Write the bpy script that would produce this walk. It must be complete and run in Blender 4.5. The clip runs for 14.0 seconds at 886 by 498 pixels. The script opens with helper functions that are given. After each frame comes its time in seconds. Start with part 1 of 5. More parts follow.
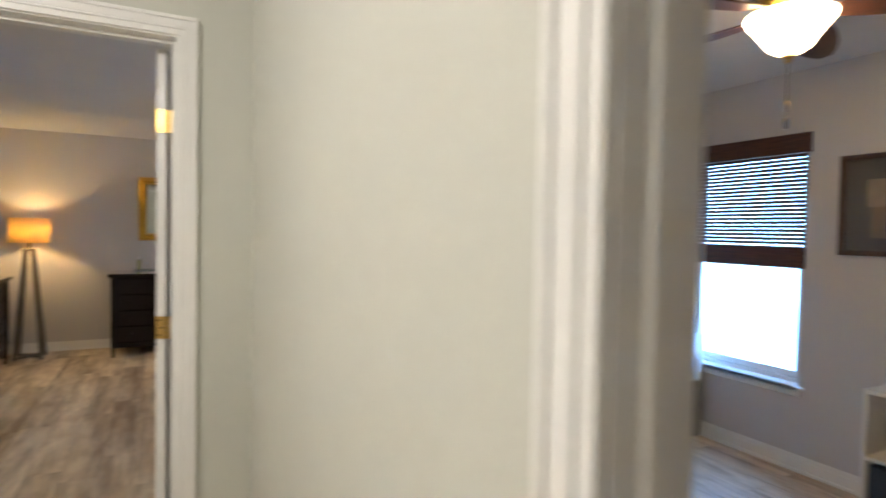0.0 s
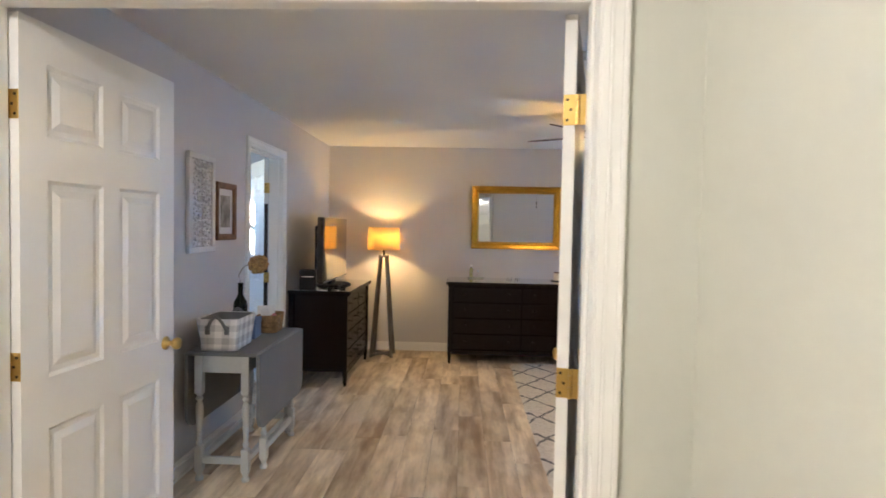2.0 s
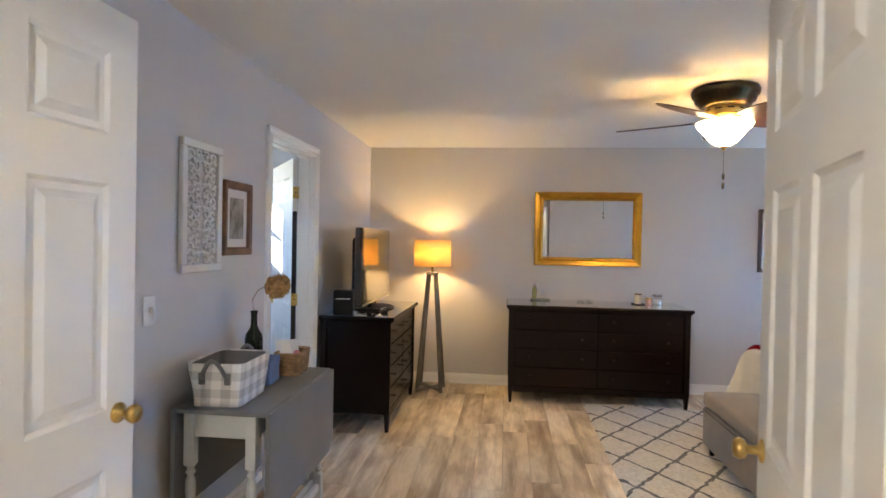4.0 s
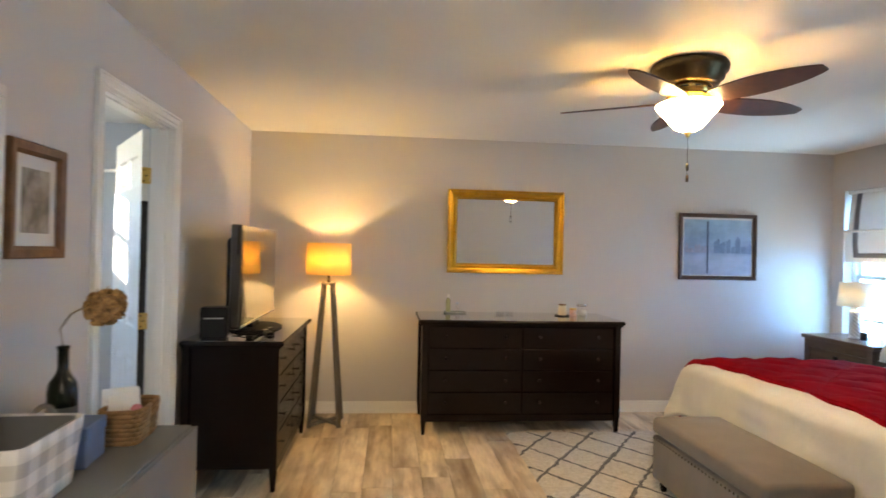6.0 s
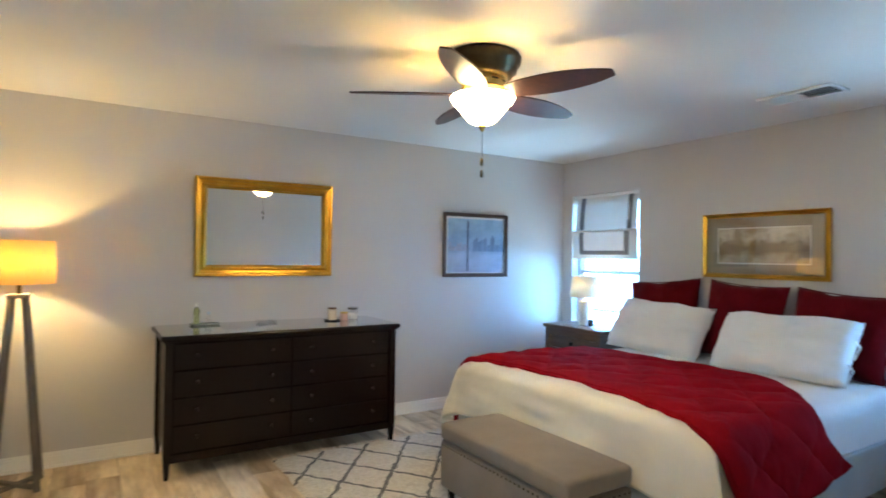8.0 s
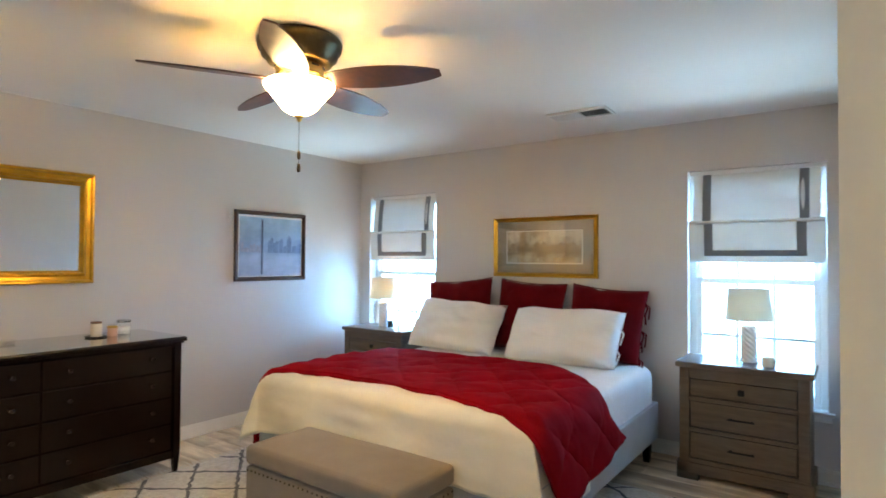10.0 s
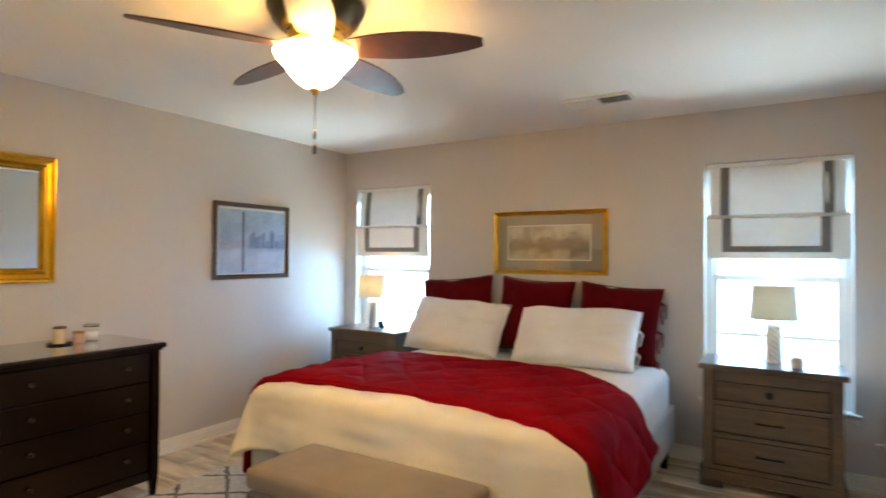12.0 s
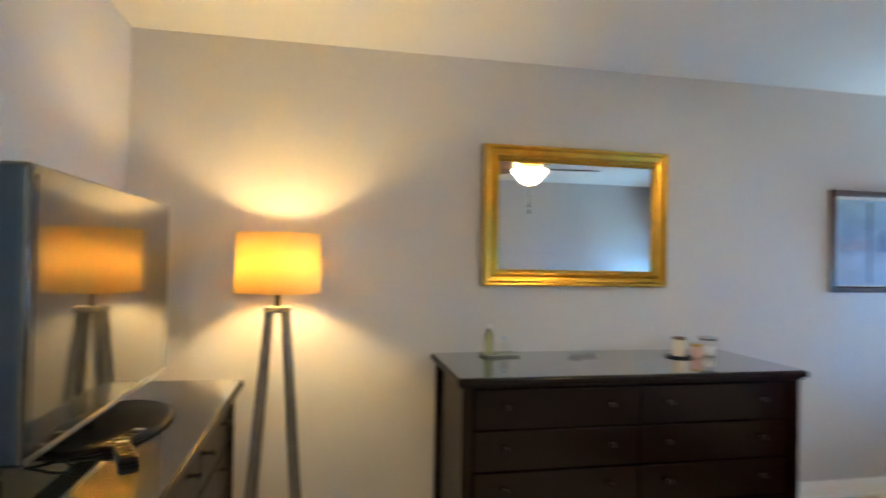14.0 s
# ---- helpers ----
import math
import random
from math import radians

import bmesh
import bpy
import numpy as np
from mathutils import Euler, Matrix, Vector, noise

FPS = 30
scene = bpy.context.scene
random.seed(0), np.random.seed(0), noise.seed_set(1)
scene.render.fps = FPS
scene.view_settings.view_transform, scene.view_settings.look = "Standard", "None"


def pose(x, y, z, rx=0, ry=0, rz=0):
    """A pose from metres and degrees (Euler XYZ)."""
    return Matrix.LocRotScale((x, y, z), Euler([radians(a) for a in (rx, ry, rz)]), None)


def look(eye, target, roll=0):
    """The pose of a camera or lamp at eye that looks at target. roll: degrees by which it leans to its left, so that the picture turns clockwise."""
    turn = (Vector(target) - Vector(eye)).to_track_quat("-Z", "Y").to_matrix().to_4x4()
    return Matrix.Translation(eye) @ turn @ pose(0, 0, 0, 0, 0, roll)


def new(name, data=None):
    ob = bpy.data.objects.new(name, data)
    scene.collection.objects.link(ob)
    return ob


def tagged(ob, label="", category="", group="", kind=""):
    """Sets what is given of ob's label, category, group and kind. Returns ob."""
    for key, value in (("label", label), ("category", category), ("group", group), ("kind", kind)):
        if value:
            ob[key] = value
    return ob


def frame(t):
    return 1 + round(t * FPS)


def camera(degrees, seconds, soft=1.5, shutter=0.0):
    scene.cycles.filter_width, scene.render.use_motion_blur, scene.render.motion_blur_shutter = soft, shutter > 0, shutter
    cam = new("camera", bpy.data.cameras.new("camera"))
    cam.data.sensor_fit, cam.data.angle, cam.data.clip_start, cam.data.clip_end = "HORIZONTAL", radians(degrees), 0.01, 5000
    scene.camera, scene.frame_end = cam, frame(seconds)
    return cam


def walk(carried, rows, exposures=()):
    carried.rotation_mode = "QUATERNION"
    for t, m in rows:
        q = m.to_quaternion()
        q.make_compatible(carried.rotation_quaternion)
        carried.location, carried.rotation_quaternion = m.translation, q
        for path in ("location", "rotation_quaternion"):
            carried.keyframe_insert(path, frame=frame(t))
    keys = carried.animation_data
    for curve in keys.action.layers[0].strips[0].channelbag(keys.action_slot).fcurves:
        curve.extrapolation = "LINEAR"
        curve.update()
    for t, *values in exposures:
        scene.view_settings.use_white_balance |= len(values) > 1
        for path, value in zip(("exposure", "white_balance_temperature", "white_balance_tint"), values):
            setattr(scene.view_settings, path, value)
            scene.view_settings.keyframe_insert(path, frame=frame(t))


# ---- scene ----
cam = camera(76.3, 14.0, 1.6, 0.5)
PATH = [
    (0, (0.005, 1.437, 1.422), (0.905, 3.222, 1.359), 1.1),
    (0.4, (-0.123, 1.572, 1.447), (0.534, 3.459, 1.371), 1.2),
    (0.5, (-0.14, 1.596, 1.438), (0.465, 3.501, 1.37), 1.2),
    (1, (-0.262, 1.746, 1.436), (0.058, 3.719, 1.367), 1.2),
    (1.5, (-0.287, 1.971, 1.456), (-0.198, 3.968, 1.383), 1.2),
    (2, (-0.291, 2.232, 1.475), (-0.365, 4.23, 1.403), 1.1),
    (2.5, (-0.338, 2.483, 1.468), (-0.518, 4.474, 1.403), 1.2),
    (3, (-0.409, 2.729, 1.491), (-0.633, 4.715, 1.439), 1.1),
    (3.2, (-0.419, 2.802, 1.48), (-0.648, 4.789, 1.438), 1.1),
    (5.3, (-0.655, 3.719, 1.442), (-0.758, 5.717, 1.44), 1.3),
    (5.5, (-0.673, 3.778, 1.407), (-0.705, 5.778, 1.418), 1.3),
    (6, (-0.723, 3.979, 1.421), (-0.532, 5.97, 1.434), 1.3),
    (6.5, (-0.774, 4.139, 1.411), (-0.397, 6.103, 1.436), 1.2),
    (7, (-0.851, 4.264, 1.414), (-0.272, 6.179, 1.442), 1.0),
    (7.5, (-0.868, 4.365, 1.421), (-0.047, 6.189, 1.446), 0.9),
    (8, (-0.843, 4.481, 1.415), (0.213, 6.179, 1.443), 0.8),
    (8.3, (-0.82, 4.53, 1.424), (0.351, 6.151, 1.449), 0.7),
    (8.5, (-0.816, 4.558, 1.4), (0.415, 6.133, 1.438), 0.6),
    (9, (-0.834, 4.634, 1.415), (0.543, 6.084, 1.454), 0.6),
    (9.2, (-0.847, 4.655, 1.412), (0.588, 6.048, 1.454), 0.6),
    (11.3, (-0.928, 4.941, 1.425), (0.82, 5.912, 1.453), 0.3),
    (11.6, (-0.887, 5.018, 1.408), (0.861, 5.99, 1.44), 0.4),
    (12, (-0.819, 5.186, 1.412), (0.884, 6.235, 1.441), 0.4),
    (12.5, (-0.792, 5.424, 1.403), (0.684, 6.774, 1.434), 0.6),
    (13, (-0.855, 5.673, 1.409), (0.289, 7.314, 1.437), 0.9),
    (13.5, (-0.942, 5.883, 1.418), (-0.103, 7.698, 1.436), 1.1),
    (14, (-0.99, 6.114, 1.38), (-0.598, 8.074, 1.415), 1.1),
]
walk(cam, [(t, look(eye, target, roll)) for t, eye, target, roll in PATH],
     [(0.0, 4.25, 6300, 11), (0.8, 4.55, 6100, 11), (1.5, 4.72, 6200, 12), (3.0, 4.9, 6300, 12), (5.5, 5.02, 6700, 11), (6.0, 5.0, 7300, 10), (6.6, 5.0, 6500, 7), (7.2, 5.0, 6400, 5), (8.5, 5.1, 6000, 1), (9.2, 5.12, 6400, 3), (11.5, 5.1, 9200, 12), (12.5, 5.1, 9500, 11), (13.0, 4.97, 7600, 5), (13.5, 4.95, 6100, 4), (14.0, 5.02, 6150, 2)])

# ---------------- light ----------------
BX = -4.1
L_X, R_X, F_Y, A_Y, CEIL = -1.925, 3.487, 8.985, 4.669, 2.44   # room faces: left, right, far, near (right part), ceiling
D_Y, H_Y, RET_X = 3.905, 3.755, 0.335                           # door wall: room face, hall face; hall right wall and alcove return

world = bpy.data.worlds.new("world")
scene.world = world
world.use_nodes = True
wn = world.node_tree.nodes
sky = wn.new("ShaderNodeTexSky")
sky.sky_type = "NISHITA"
sky.sun_disc = False
sky.sun_elevation = radians(15)
sky.dust_density, sky.ozone_density = 0.2, 4.0
sky.sun_rotation = radians(245)
world.node_tree.links.new(sky.outputs[0], wn["Background"].inputs[0])
wn["Background"].inputs[1].default_value = 0.15

sun = new("sun", bpy.data.lights.new("sun", "SUN"))
sun.data.energy, sun.data.angle, sun.data.color = 2.0, radians(0.5), (1.0, 0.95, 0.88)
sun.matrix_world = look((-8.3, -3.9, 2.46), (0, 0, 0))


def window_light(x, y, z, w, h, power, turn=90, tilt=78, colour=(0.35, 0.62, 1.0), spread=180):
    """Area lamp that stands in for daylight through a window's opening."""
    d = bpy.data.lights.new("window_daylight", "AREA")
    d.shape, d.size, d.size_y, d.energy, d.color = "RECTANGLE", w, h, power, colour
    d.spread = radians(spread)
    ob = new("window_daylight", d)
    ob.matrix_world = pose(x, y, z) @ pose(0, 0, 0, tilt, 0, turn)
    return ob


def bulb(x, y, z, power, colour, radius=0.03):
    d = bpy.data.lights.new("bulb", "POINT")
    d.energy, d.color, d.shadow_soft_size = power, colour, radius
    ob = new("bulb", d)
    ob.location = (x, y, z)
    return ob


window_light(BX - 0.15, 7.0, 2.0, 0.85, 0.55, 0.5, -90)
window_light(R_X + 1.5, 6.85, 2.15, 5.0, 2.2, 7.8, 90, 80, (0.15, 0.43, 1.0), 130)          # area lamp added in place of open sky before both windows
for wy in (5.274, 8.415):
    window_light(R_X + 0.33, wy, 0.75, 0.82, 0.45, 0.50, 90, 134, (0.45, 0.72, 1.0), 85)     # lamps added in place of light thrown up from the ground outside
window_light(R_X + 0.33, 3.93, 1.0, 0.82, 0.80, 0.7, 90, 76, (0.26, 0.54, 1.0))
WARM = (1.0, 0.60, 0.22)
bulb(-1.21, 8.68, 1.35, 0.80, (1.0, 0.66, 0.26), 0.03)       # floor lamp
bulb(0.83, 6.81, 2.180, 0.72, (1.0, 0.56, 0.17), 0.016)                    # bedroom fan light
bulb(3.28, 8.46, 1.16, 0.10, (1.0, 0.66, 0.26), 0.02)     # lit table lamp in the corner
bulb(2.05, 2.73, 2.20, 0.3, WARM)                     # second room's fan light
bulb(-1.15, 2.2, 2.28, 3.05, (1.0, 0.94, 0.87), 0.1)   # added to brighten the hall; its source is unseen and assumed


# ---------------- materials ----------------
def nodes_of(name):
    m = bpy.data.materials.new(name)
    m.use_nodes = True
    return m, m.node_tree.nodes, m.node_tree.links, m.node_tree.nodes["Principled BSDF"]


def mix_rgb(n, l, kind, fac, a, b):
    x = n.new("ShaderNodeMix")
    x.data_type, x.blend_type = "RGBA", kind
    for sock, v in ((x.inputs[0], fac), (x.inputs[6], a), (x.inputs[7], b)):
        if hasattr(v, "links") or hasattr(v, "is_linked"):
            l.new(v, sock)
        elif isinstance(v, (tuple, list)):
            sock.default_value = (*v[:3], 1)
        else:
            sock.default_value = v
    return x.outputs[2]


def noise_of(n, l, scale, detail=4.0, vec=None, rough=0.55):
    t = n.new("ShaderNodeTexNoise")
    t.inputs["Scale"].default_value, t.inputs["Detail"].default_value, t.inputs["Roughness"].default_value = scale, detail, rough
    if vec is None:
        c = n.new("ShaderNodeTexCoord")
        vec = c.outputs["Object"]
    l.new(vec, t.inputs["Vector"])
    return t.outputs["Fac"]


def ramp(n, l, fac, lo, hi, a=0.3, b=0.7):
    r = n.new("ShaderNodeValToRGB")
    r.color_ramp.elements[0].position, r.color_ramp.elements[1].position = a, b
    r.color_ramp.elements[0].color, r.color_ramp.elements[1].color = (*lo, 1), (*hi, 1)
    l.new(fac, r.inputs[0])
    return r.outputs[0]


def bump_of(n, l, height, strength, dist=0.002, normal=None):
    b = n.new("ShaderNodeBump")
    b.inputs["Strength"].default_value, b.inputs["Distance"].default_value = strength, dist
    l.new(height, b.inputs["Height"])
    if normal is not None:
        l.new(normal, b.inputs["Normal"])
    return b.outputs[0]


def paint(name, col, rough=0.6, var=0.08, broad=1.6, fine=90.0, bump=0.15, metal=0.0, coat=0.0, sheen=0.0):
    """Colour with broad unevenness, fine grain and relief."""
    m, n, l, p = nodes_of(name)
    lo = tuple(c * (1 - var) for c in col)
    hi = tuple(min(1, c * (1 + var * 0.6)) for c in col)
    a = ramp(n, l, noise_of(n, l, broad, 5), lo, hi)
    g = noise_of(n, l, fine, 3)
    b = mix_rgb(n, l, "MULTIPLY", 0.5, a, ramp(n, l, g, (1 - var,) * 3, (1, 1, 1)))
    l.new(b, p.inputs["Base Color"])
    p.inputs["Roughness"].default_value, p.inputs["Metallic"].default_value = rough, metal
    p.inputs["Coat Weight"].default_value, p.inputs["Sheen Weight"].default_value = coat, sheen
    if bump:
        l.new(bump_of(n, l, g, bump), p.inputs["Normal"])
    return m


def wood(name, dark, light, rough=0.4, scale=(14, 14, 1.2), coat=0.0, bump=0.12):
    """Straight grain along the long axis given by the smallest scale."""
    m, n, l, p = nodes_of(name)
    c = n.new("ShaderNodeTexCoord")
    mp = n.new("ShaderNodeMapping")
    mp.inputs["Scale"].default_value = scale
    l.new(c.outputs["Object"], mp.inputs["Vector"])
    g = noise_of(n, l, 2.2, 8, mp.outputs[0], 0.65)
    f = noise_of(n, l, 9.0, 4, mp.outputs[0], 0.6)
    col = mix_rgb(n, l, "MULTIPLY", 0.45, ramp(n, l, g, dark, light, 0.3, 0.72), ramp(n, l, f, (0.55,) * 3, (1, 1, 1)))
    l.new(col, p.inputs["Base Color"])
    p.inputs["Roughness"].default_value, p.inputs["Coat Weight"].default_value = rough, coat
    p.inputs["Coat Roughness"].default_value = 0.15
    l.new(bump_of(n, l, f, bump, 0.001), p.inputs["Normal"])
    return m


def plank_material():
    m, n, l, p = nodes_of("floor_plank")
    c = n.new("ShaderNodeTexCoord")
    info = n.new("ShaderNodeObjectInfo")
    off = n.new("ShaderNodeVectorMath")
    off.operation = "SCALE"
    off.inputs[0].default_value = (37.0, 91.0, 53.0)
    l.new(info.outputs["Random"], off.inputs["Scale"])
    add = n.new("ShaderNodeVectorMath")
    l.new(c.outputs["Object"], add.inputs[0])
    l.new(off.outputs[0], add.inputs[1])
    mp = n.new("ShaderNodeMapping")
    mp.inputs["Scale"].default_value = (7, 0.9, 4)
    l.new(add.outputs[0], mp.inputs["Vector"])
    streak = noise_of(n, l, 1.3, 5, mp.outputs[0], 0.55)
    fine = noise_of(n, l, 8.0, 5, mp.outputs[0], 0.65)
    bm_ = n.new("ShaderNodeMapping")
    bm_.inputs["Scale"].default_value = (1.0, 0.38, 1.0)
    l.new(add.outputs[0], bm_.inputs["Vector"])
    blot = noise_of(n, l, 9.0, 3, bm_.outputs[0], 0.5)
    base = ramp(n, l, streak, (0.47, 0.36, 0.25), (0.94, 0.83, 0.67), 0.34, 0.58)
    tint = ramp(n, l, info.outputs["Random"], (0.72, 0.68, 0.63), (1.12, 1.11, 1.09), 0.0, 1.0)
    base = mix_rgb(n, l, "MULTIPLY", 1.0, base, tint)
    base = mix_rgb(n, l, "MULTIPLY", 0.35, base, ramp(n, l, fine, (0.6, 0.56, 0.52), (1, 1, 1), 0.35, 0.6))
    base = mix_rgb(n, l, "MULTIPLY", 0.6, base, ramp(n, l, blot, (0.66, 0.58, 0.50), (1, 1, 1), 0.38, 0.56))
    knot = n.new("ShaderNodeTexVoronoi")
    km = n.new("ShaderNodeMapping")
    km.inputs["Scale"].default_value = (5.0, 1.7, 1.0)
    l.new(add.outputs[0], km.inputs["Vector"])
    l.new(km.outputs[0], knot.inputs["Vector"])
    knot.inputs["Scale"].default_value = 1.0
    base = mix_rgb(n, l, "MULTIPLY", 0.4, base, ramp(n, l, knot.outputs["Distance"], (0.45, 0.36, 0.28), (1, 1, 1), 0.03, 0.20))
    l.new(base, p.inputs["Base Color"])
    l.new(ramp(n, l, fine, (0.36,) * 3, (0.55,) * 3), p.inputs["Roughness"])
    l.new(bump_of(n, l, fine, 0.18, 0.001), p.inputs["Normal"])
    return m


def rug_material():
    """Cream pile with a dark lattice of diamonds woven in."""
    m, n, l, p = nodes_of("rug_pile")
    c = n.new("ShaderNodeTexCoord")
    wob = n.new("ShaderNodeTexNoise")
    wob.inputs["Scale"].default_value, wob.inputs["Detail"].default_value = 15, 4
    l.new(c.outputs["Object"], wob.inputs["Vector"])
    w = n.new("ShaderNodeVectorMath")
    w.operation = "MULTIPLY_ADD"
    w.inputs[1].default_value = (0.055, 0.055, 0)
    l.new(wob.outputs["Color"], w.inputs[0])
    l.new(c.outputs["Object"], w.inputs[2])
    xyz = n.new("ShaderNodeSeparateXYZ")
    l.new(w.outputs[0], xyz.inputs[0])

    def math(op, a, b):
        k = n.new("ShaderNodeMath")
        k.operation = op
        for s, v in zip(k.inputs, (a, b)):
            if isinstance(v, (int, float)):
                s.default_value = v
            else:
                l.new(v, s)
        return k.outputs[0]

    u = math("DIVIDE", xyz.outputs[0], 0.35)
    v = math("DIVIDE", xyz.outputs[1], 0.46)
    masks = []
    for k in (math("ADD", u, v), math("SUBTRACT", u, v)):
        d = math("ABSOLUTE", math("SUBTRACT", math("FRACT", k, 0), 0.5), 0)
        masks.append(math("LESS_THAN", d, 0.040))
    line = math("MAXIMUM", masks[0], masks[1])
    f = noise_of(n, l, 130, 3)
    cream = ramp(n, l, noise_of(n, l, 45, 4), (0.55, 0.50, 0.43), (0.78, 0.74, 0.67))
    dark = ramp(n, l, f, (0.03, 0.03, 0.035), (0.14, 0.13, 0.13))
    l.new(mix_rgb(n, l, "MIX", line, cream, dark), p.inputs["Base Color"])
    p.inputs["Roughness"].default_value, p.inputs["Sheen Weight"].default_value = 0.95, 0.3
    l.new(bump_of(n, l, noise_of(n, l, 70, 4), 0.9, 0.012), p.inputs["Normal"])
    return m


def fabric(name, col, weave=420.0, var=0.12, rough=0.9, sheen=0.25, through_light=0.0, wrinkle=0.0):
    m, n, l, p = nodes_of(name)
    lo, hi = tuple(c * (1 - var) for c in col), tuple(min(1, c * (1 + var * 0.5)) for c in col)
    a = ramp(n, l, noise_of(n, l, 5, 5), lo, hi)
    wv = noise_of(n, l, weave, 2)
    b = mix_rgb(n, l, "MULTIPLY", 0.5, a, ramp(n, l, wv, (1 - var * 1.5,) * 3, (1, 1, 1)))
    l.new(b, p.inputs["Base Color"])
    p.inputs["Roughness"].default_value, p.inputs["Sheen Weight"].default_value = rough, sheen
    nrm = bump_of(n, l, wv, 0.25, 0.001)
    if wrinkle:
        nrm = bump_of(n, l, noise_of(n, l, 7, 3), wrinkle, 0.02, nrm)
    l.new(nrm, p.inputs["Normal"])
    if through_light:
        t = n.new("ShaderNodeBsdfTranslucent")
        l.new(b, t.inputs[0])
        mx = n.new("ShaderNodeMixShader")
        mx.inputs[0].default_value = through_light
        l.new(p.outputs[0], mx.inputs[1])
        l.new(t.outputs[0], mx.inputs[2])
        l.new(mx.outputs[0], n["Material Output"].inputs[0])
    return m


def glow(name, col, strength):
    m, n, l, p = nodes_of(name)
    p.inputs["Base Color"].default_value = (*col, 1)
    p.inputs["Emission Color"].default_value = (*col, 1)
    p.inputs["Emission Strength"].default_value = strength
    return m


def glass(name, tint=(0.95, 0.98, 0.97), rough=0.0):
    m, n, l, p = nodes_of(name)
    p.inputs["Base Color"].default_value = (*tint, 1)
    p.inputs["Roughness"].default_value = rough
    p.inputs["Transmission Weight"].default_value = 1
    p.inputs["IOR"].default_value = 1.45
    return m


def pane_material():
    m, n, l, p = nodes_of("window_pane")
    t = n.new("ShaderNodeBsdfTransparent")
    g = n.new("ShaderNodeBsdfGlossy")
    g.inputs["Roughness"].default_value = 0.02
    mx = n.new("ShaderNodeMixShader")
    mx.inputs[0].default_value = 0.085
    l.new(t.outputs[0], mx.inputs[1])
    l.new(g.outputs[0], mx.inputs[2])
    l.new(mx.outputs[0], n["Material Output"].inputs[0])
    return m


def mirror_material():
    m, n, l, p = nodes_of("mirror_glass")
    p.inputs["Base Color"].default_value = (0.86, 0.89, 0.88, 1)
    p.inputs["Metallic"].default_value, p.inputs["Roughness"].default_value = 1, 0.015
    return m


def gingham():
    m, n, l, p = nodes_of("gingham_cloth")
    c = n.new("ShaderNodeTexCoord")
    xyz = n.new("ShaderNodeSeparateXYZ")
    l.new(c.outputs["Object"], xyz.inputs[0])

    def math(op, a, b):
        k = n.new("ShaderNodeMath")
        k.operation = op
        for s, v in zip(k.inputs, (a, b)):
            if isinstance(v, (int, float)):
                s.default_value = v
            else:
                l.new(v, s)
        return k.outputs[0]

    across = math("ADD", xyz.outputs[0], xyz.outputs[1])
    s1 = math("GREATER_THAN", math("FRACT", math("DIVIDE", across, 0.085), 0), 0.5)
    s2 = math("GREATER_THAN", math("FRACT", math("DIVIDE", xyz.outputs[2], 0.075), 0), 0.5)
    tone = math("MULTIPLY", math("ADD", s1, s2), 0.5)
    l.new(ramp(n, l, tone, (0.78, 0.76, 0.73), (0.44, 0.43, 0.42), 0, 1), p.inputs["Base Color"])
    p.inputs["Roughness"].default_value = 0.95
    l.new(bump_of(n, l, noise_of(n, l, 300, 2), 0.4, 0.001), p.inputs["Normal"])
    return m


WALL = paint("wall_paint", (0.60, 0.575, 0.56), 0.75, 0.035, 0.8, 160, 0.10)
HALL = paint("hall_wall_paint", (0.61, 0.61, 0.545), 0.75, 0.035, 0.8, 160, 0.10)
BATHW = paint("bath_wall_paint", (0.55, 0.58, 0.61), 0.7, 0.04)
WHITE_C = paint("ceiling_paint", (0.80, 0.79, 0.77), 0.85, 0.03, 1.0, 220, 0.18)
TRIM = paint("white_trim_paint", (0.86, 0.85, 0.82), 0.34, 0.02, 2.0, 60, 0.0)
DOORW = paint("white_door_paint", (0.79, 0.78, 0.75), 0.36, 0.03, 2.0, 90, 0.06)
PLANK = plank_material()
SUBFLOOR = paint("floor_joint", (0.14, 0.11, 0.085), 0.9)
ESPRESSO = wood("espresso_wood", (0.0036, 0.0011, 0.0008), (0.012, 0.0034, 0.0020), 0.27, (10, 1.4, 10), 0.0, 0.05)
ESPRESSO.node_tree.nodes["Principled BSDF"].inputs["Specular IOR Level"].default_value = 0.24
NIGHT = wood("weathered_brown_wood", (0.095, 0.070, 0.050), (0.165, 0.122, 0.086), 0.55, (14, 1.4, 14))
GREYW = wood("grey_washed_wood", (0.10, 0.085, 0.07), (0.24, 0.21, 0.18), 0.6, (20, 20, 1.4))
WALNUT = wood("walnut_frame", (0.035, 0.016, 0.010), (0.10, 0.045, 0.025), 0.4, (8, 8, 8))
OAKF = wood("brown_oak_frame", (0.12, 0.055, 0.022), (0.26, 0.13, 0.055), 0.45, (10, 10, 6))
BLADE = wood("fan_blade_wood", (0.035, 0.014, 0.009), (0.10, 0.038, 0.022), 0.4, (6, 6, 6))
BRONZE = paint("aged_bronze", (0.10, 0.075, 0.04), 0.38, 0.35, 8, 60, 0.1, 0.85)
GOLD = paint("gilt_frame", (0.56, 0.31, 0.035), 0.3, 0.18, 12, 120, 0.08, 0.85)
BRASS = paint("polished_brass", (0.66, 0.45, 0.15), 0.28, 0.1, 20, 80, 0.03, 1.0)
MIRROR = mirror_material()
PANE = pane_material()
KNOB = paint("dark_knob_metal", (0.010, 0.006, 0.005), 0.4)
KNOB.node_tree.nodes["Principled BSDF"].inputs["Specular IOR Level"].default_value = 0.2
GLASS = glass("clear_glass")
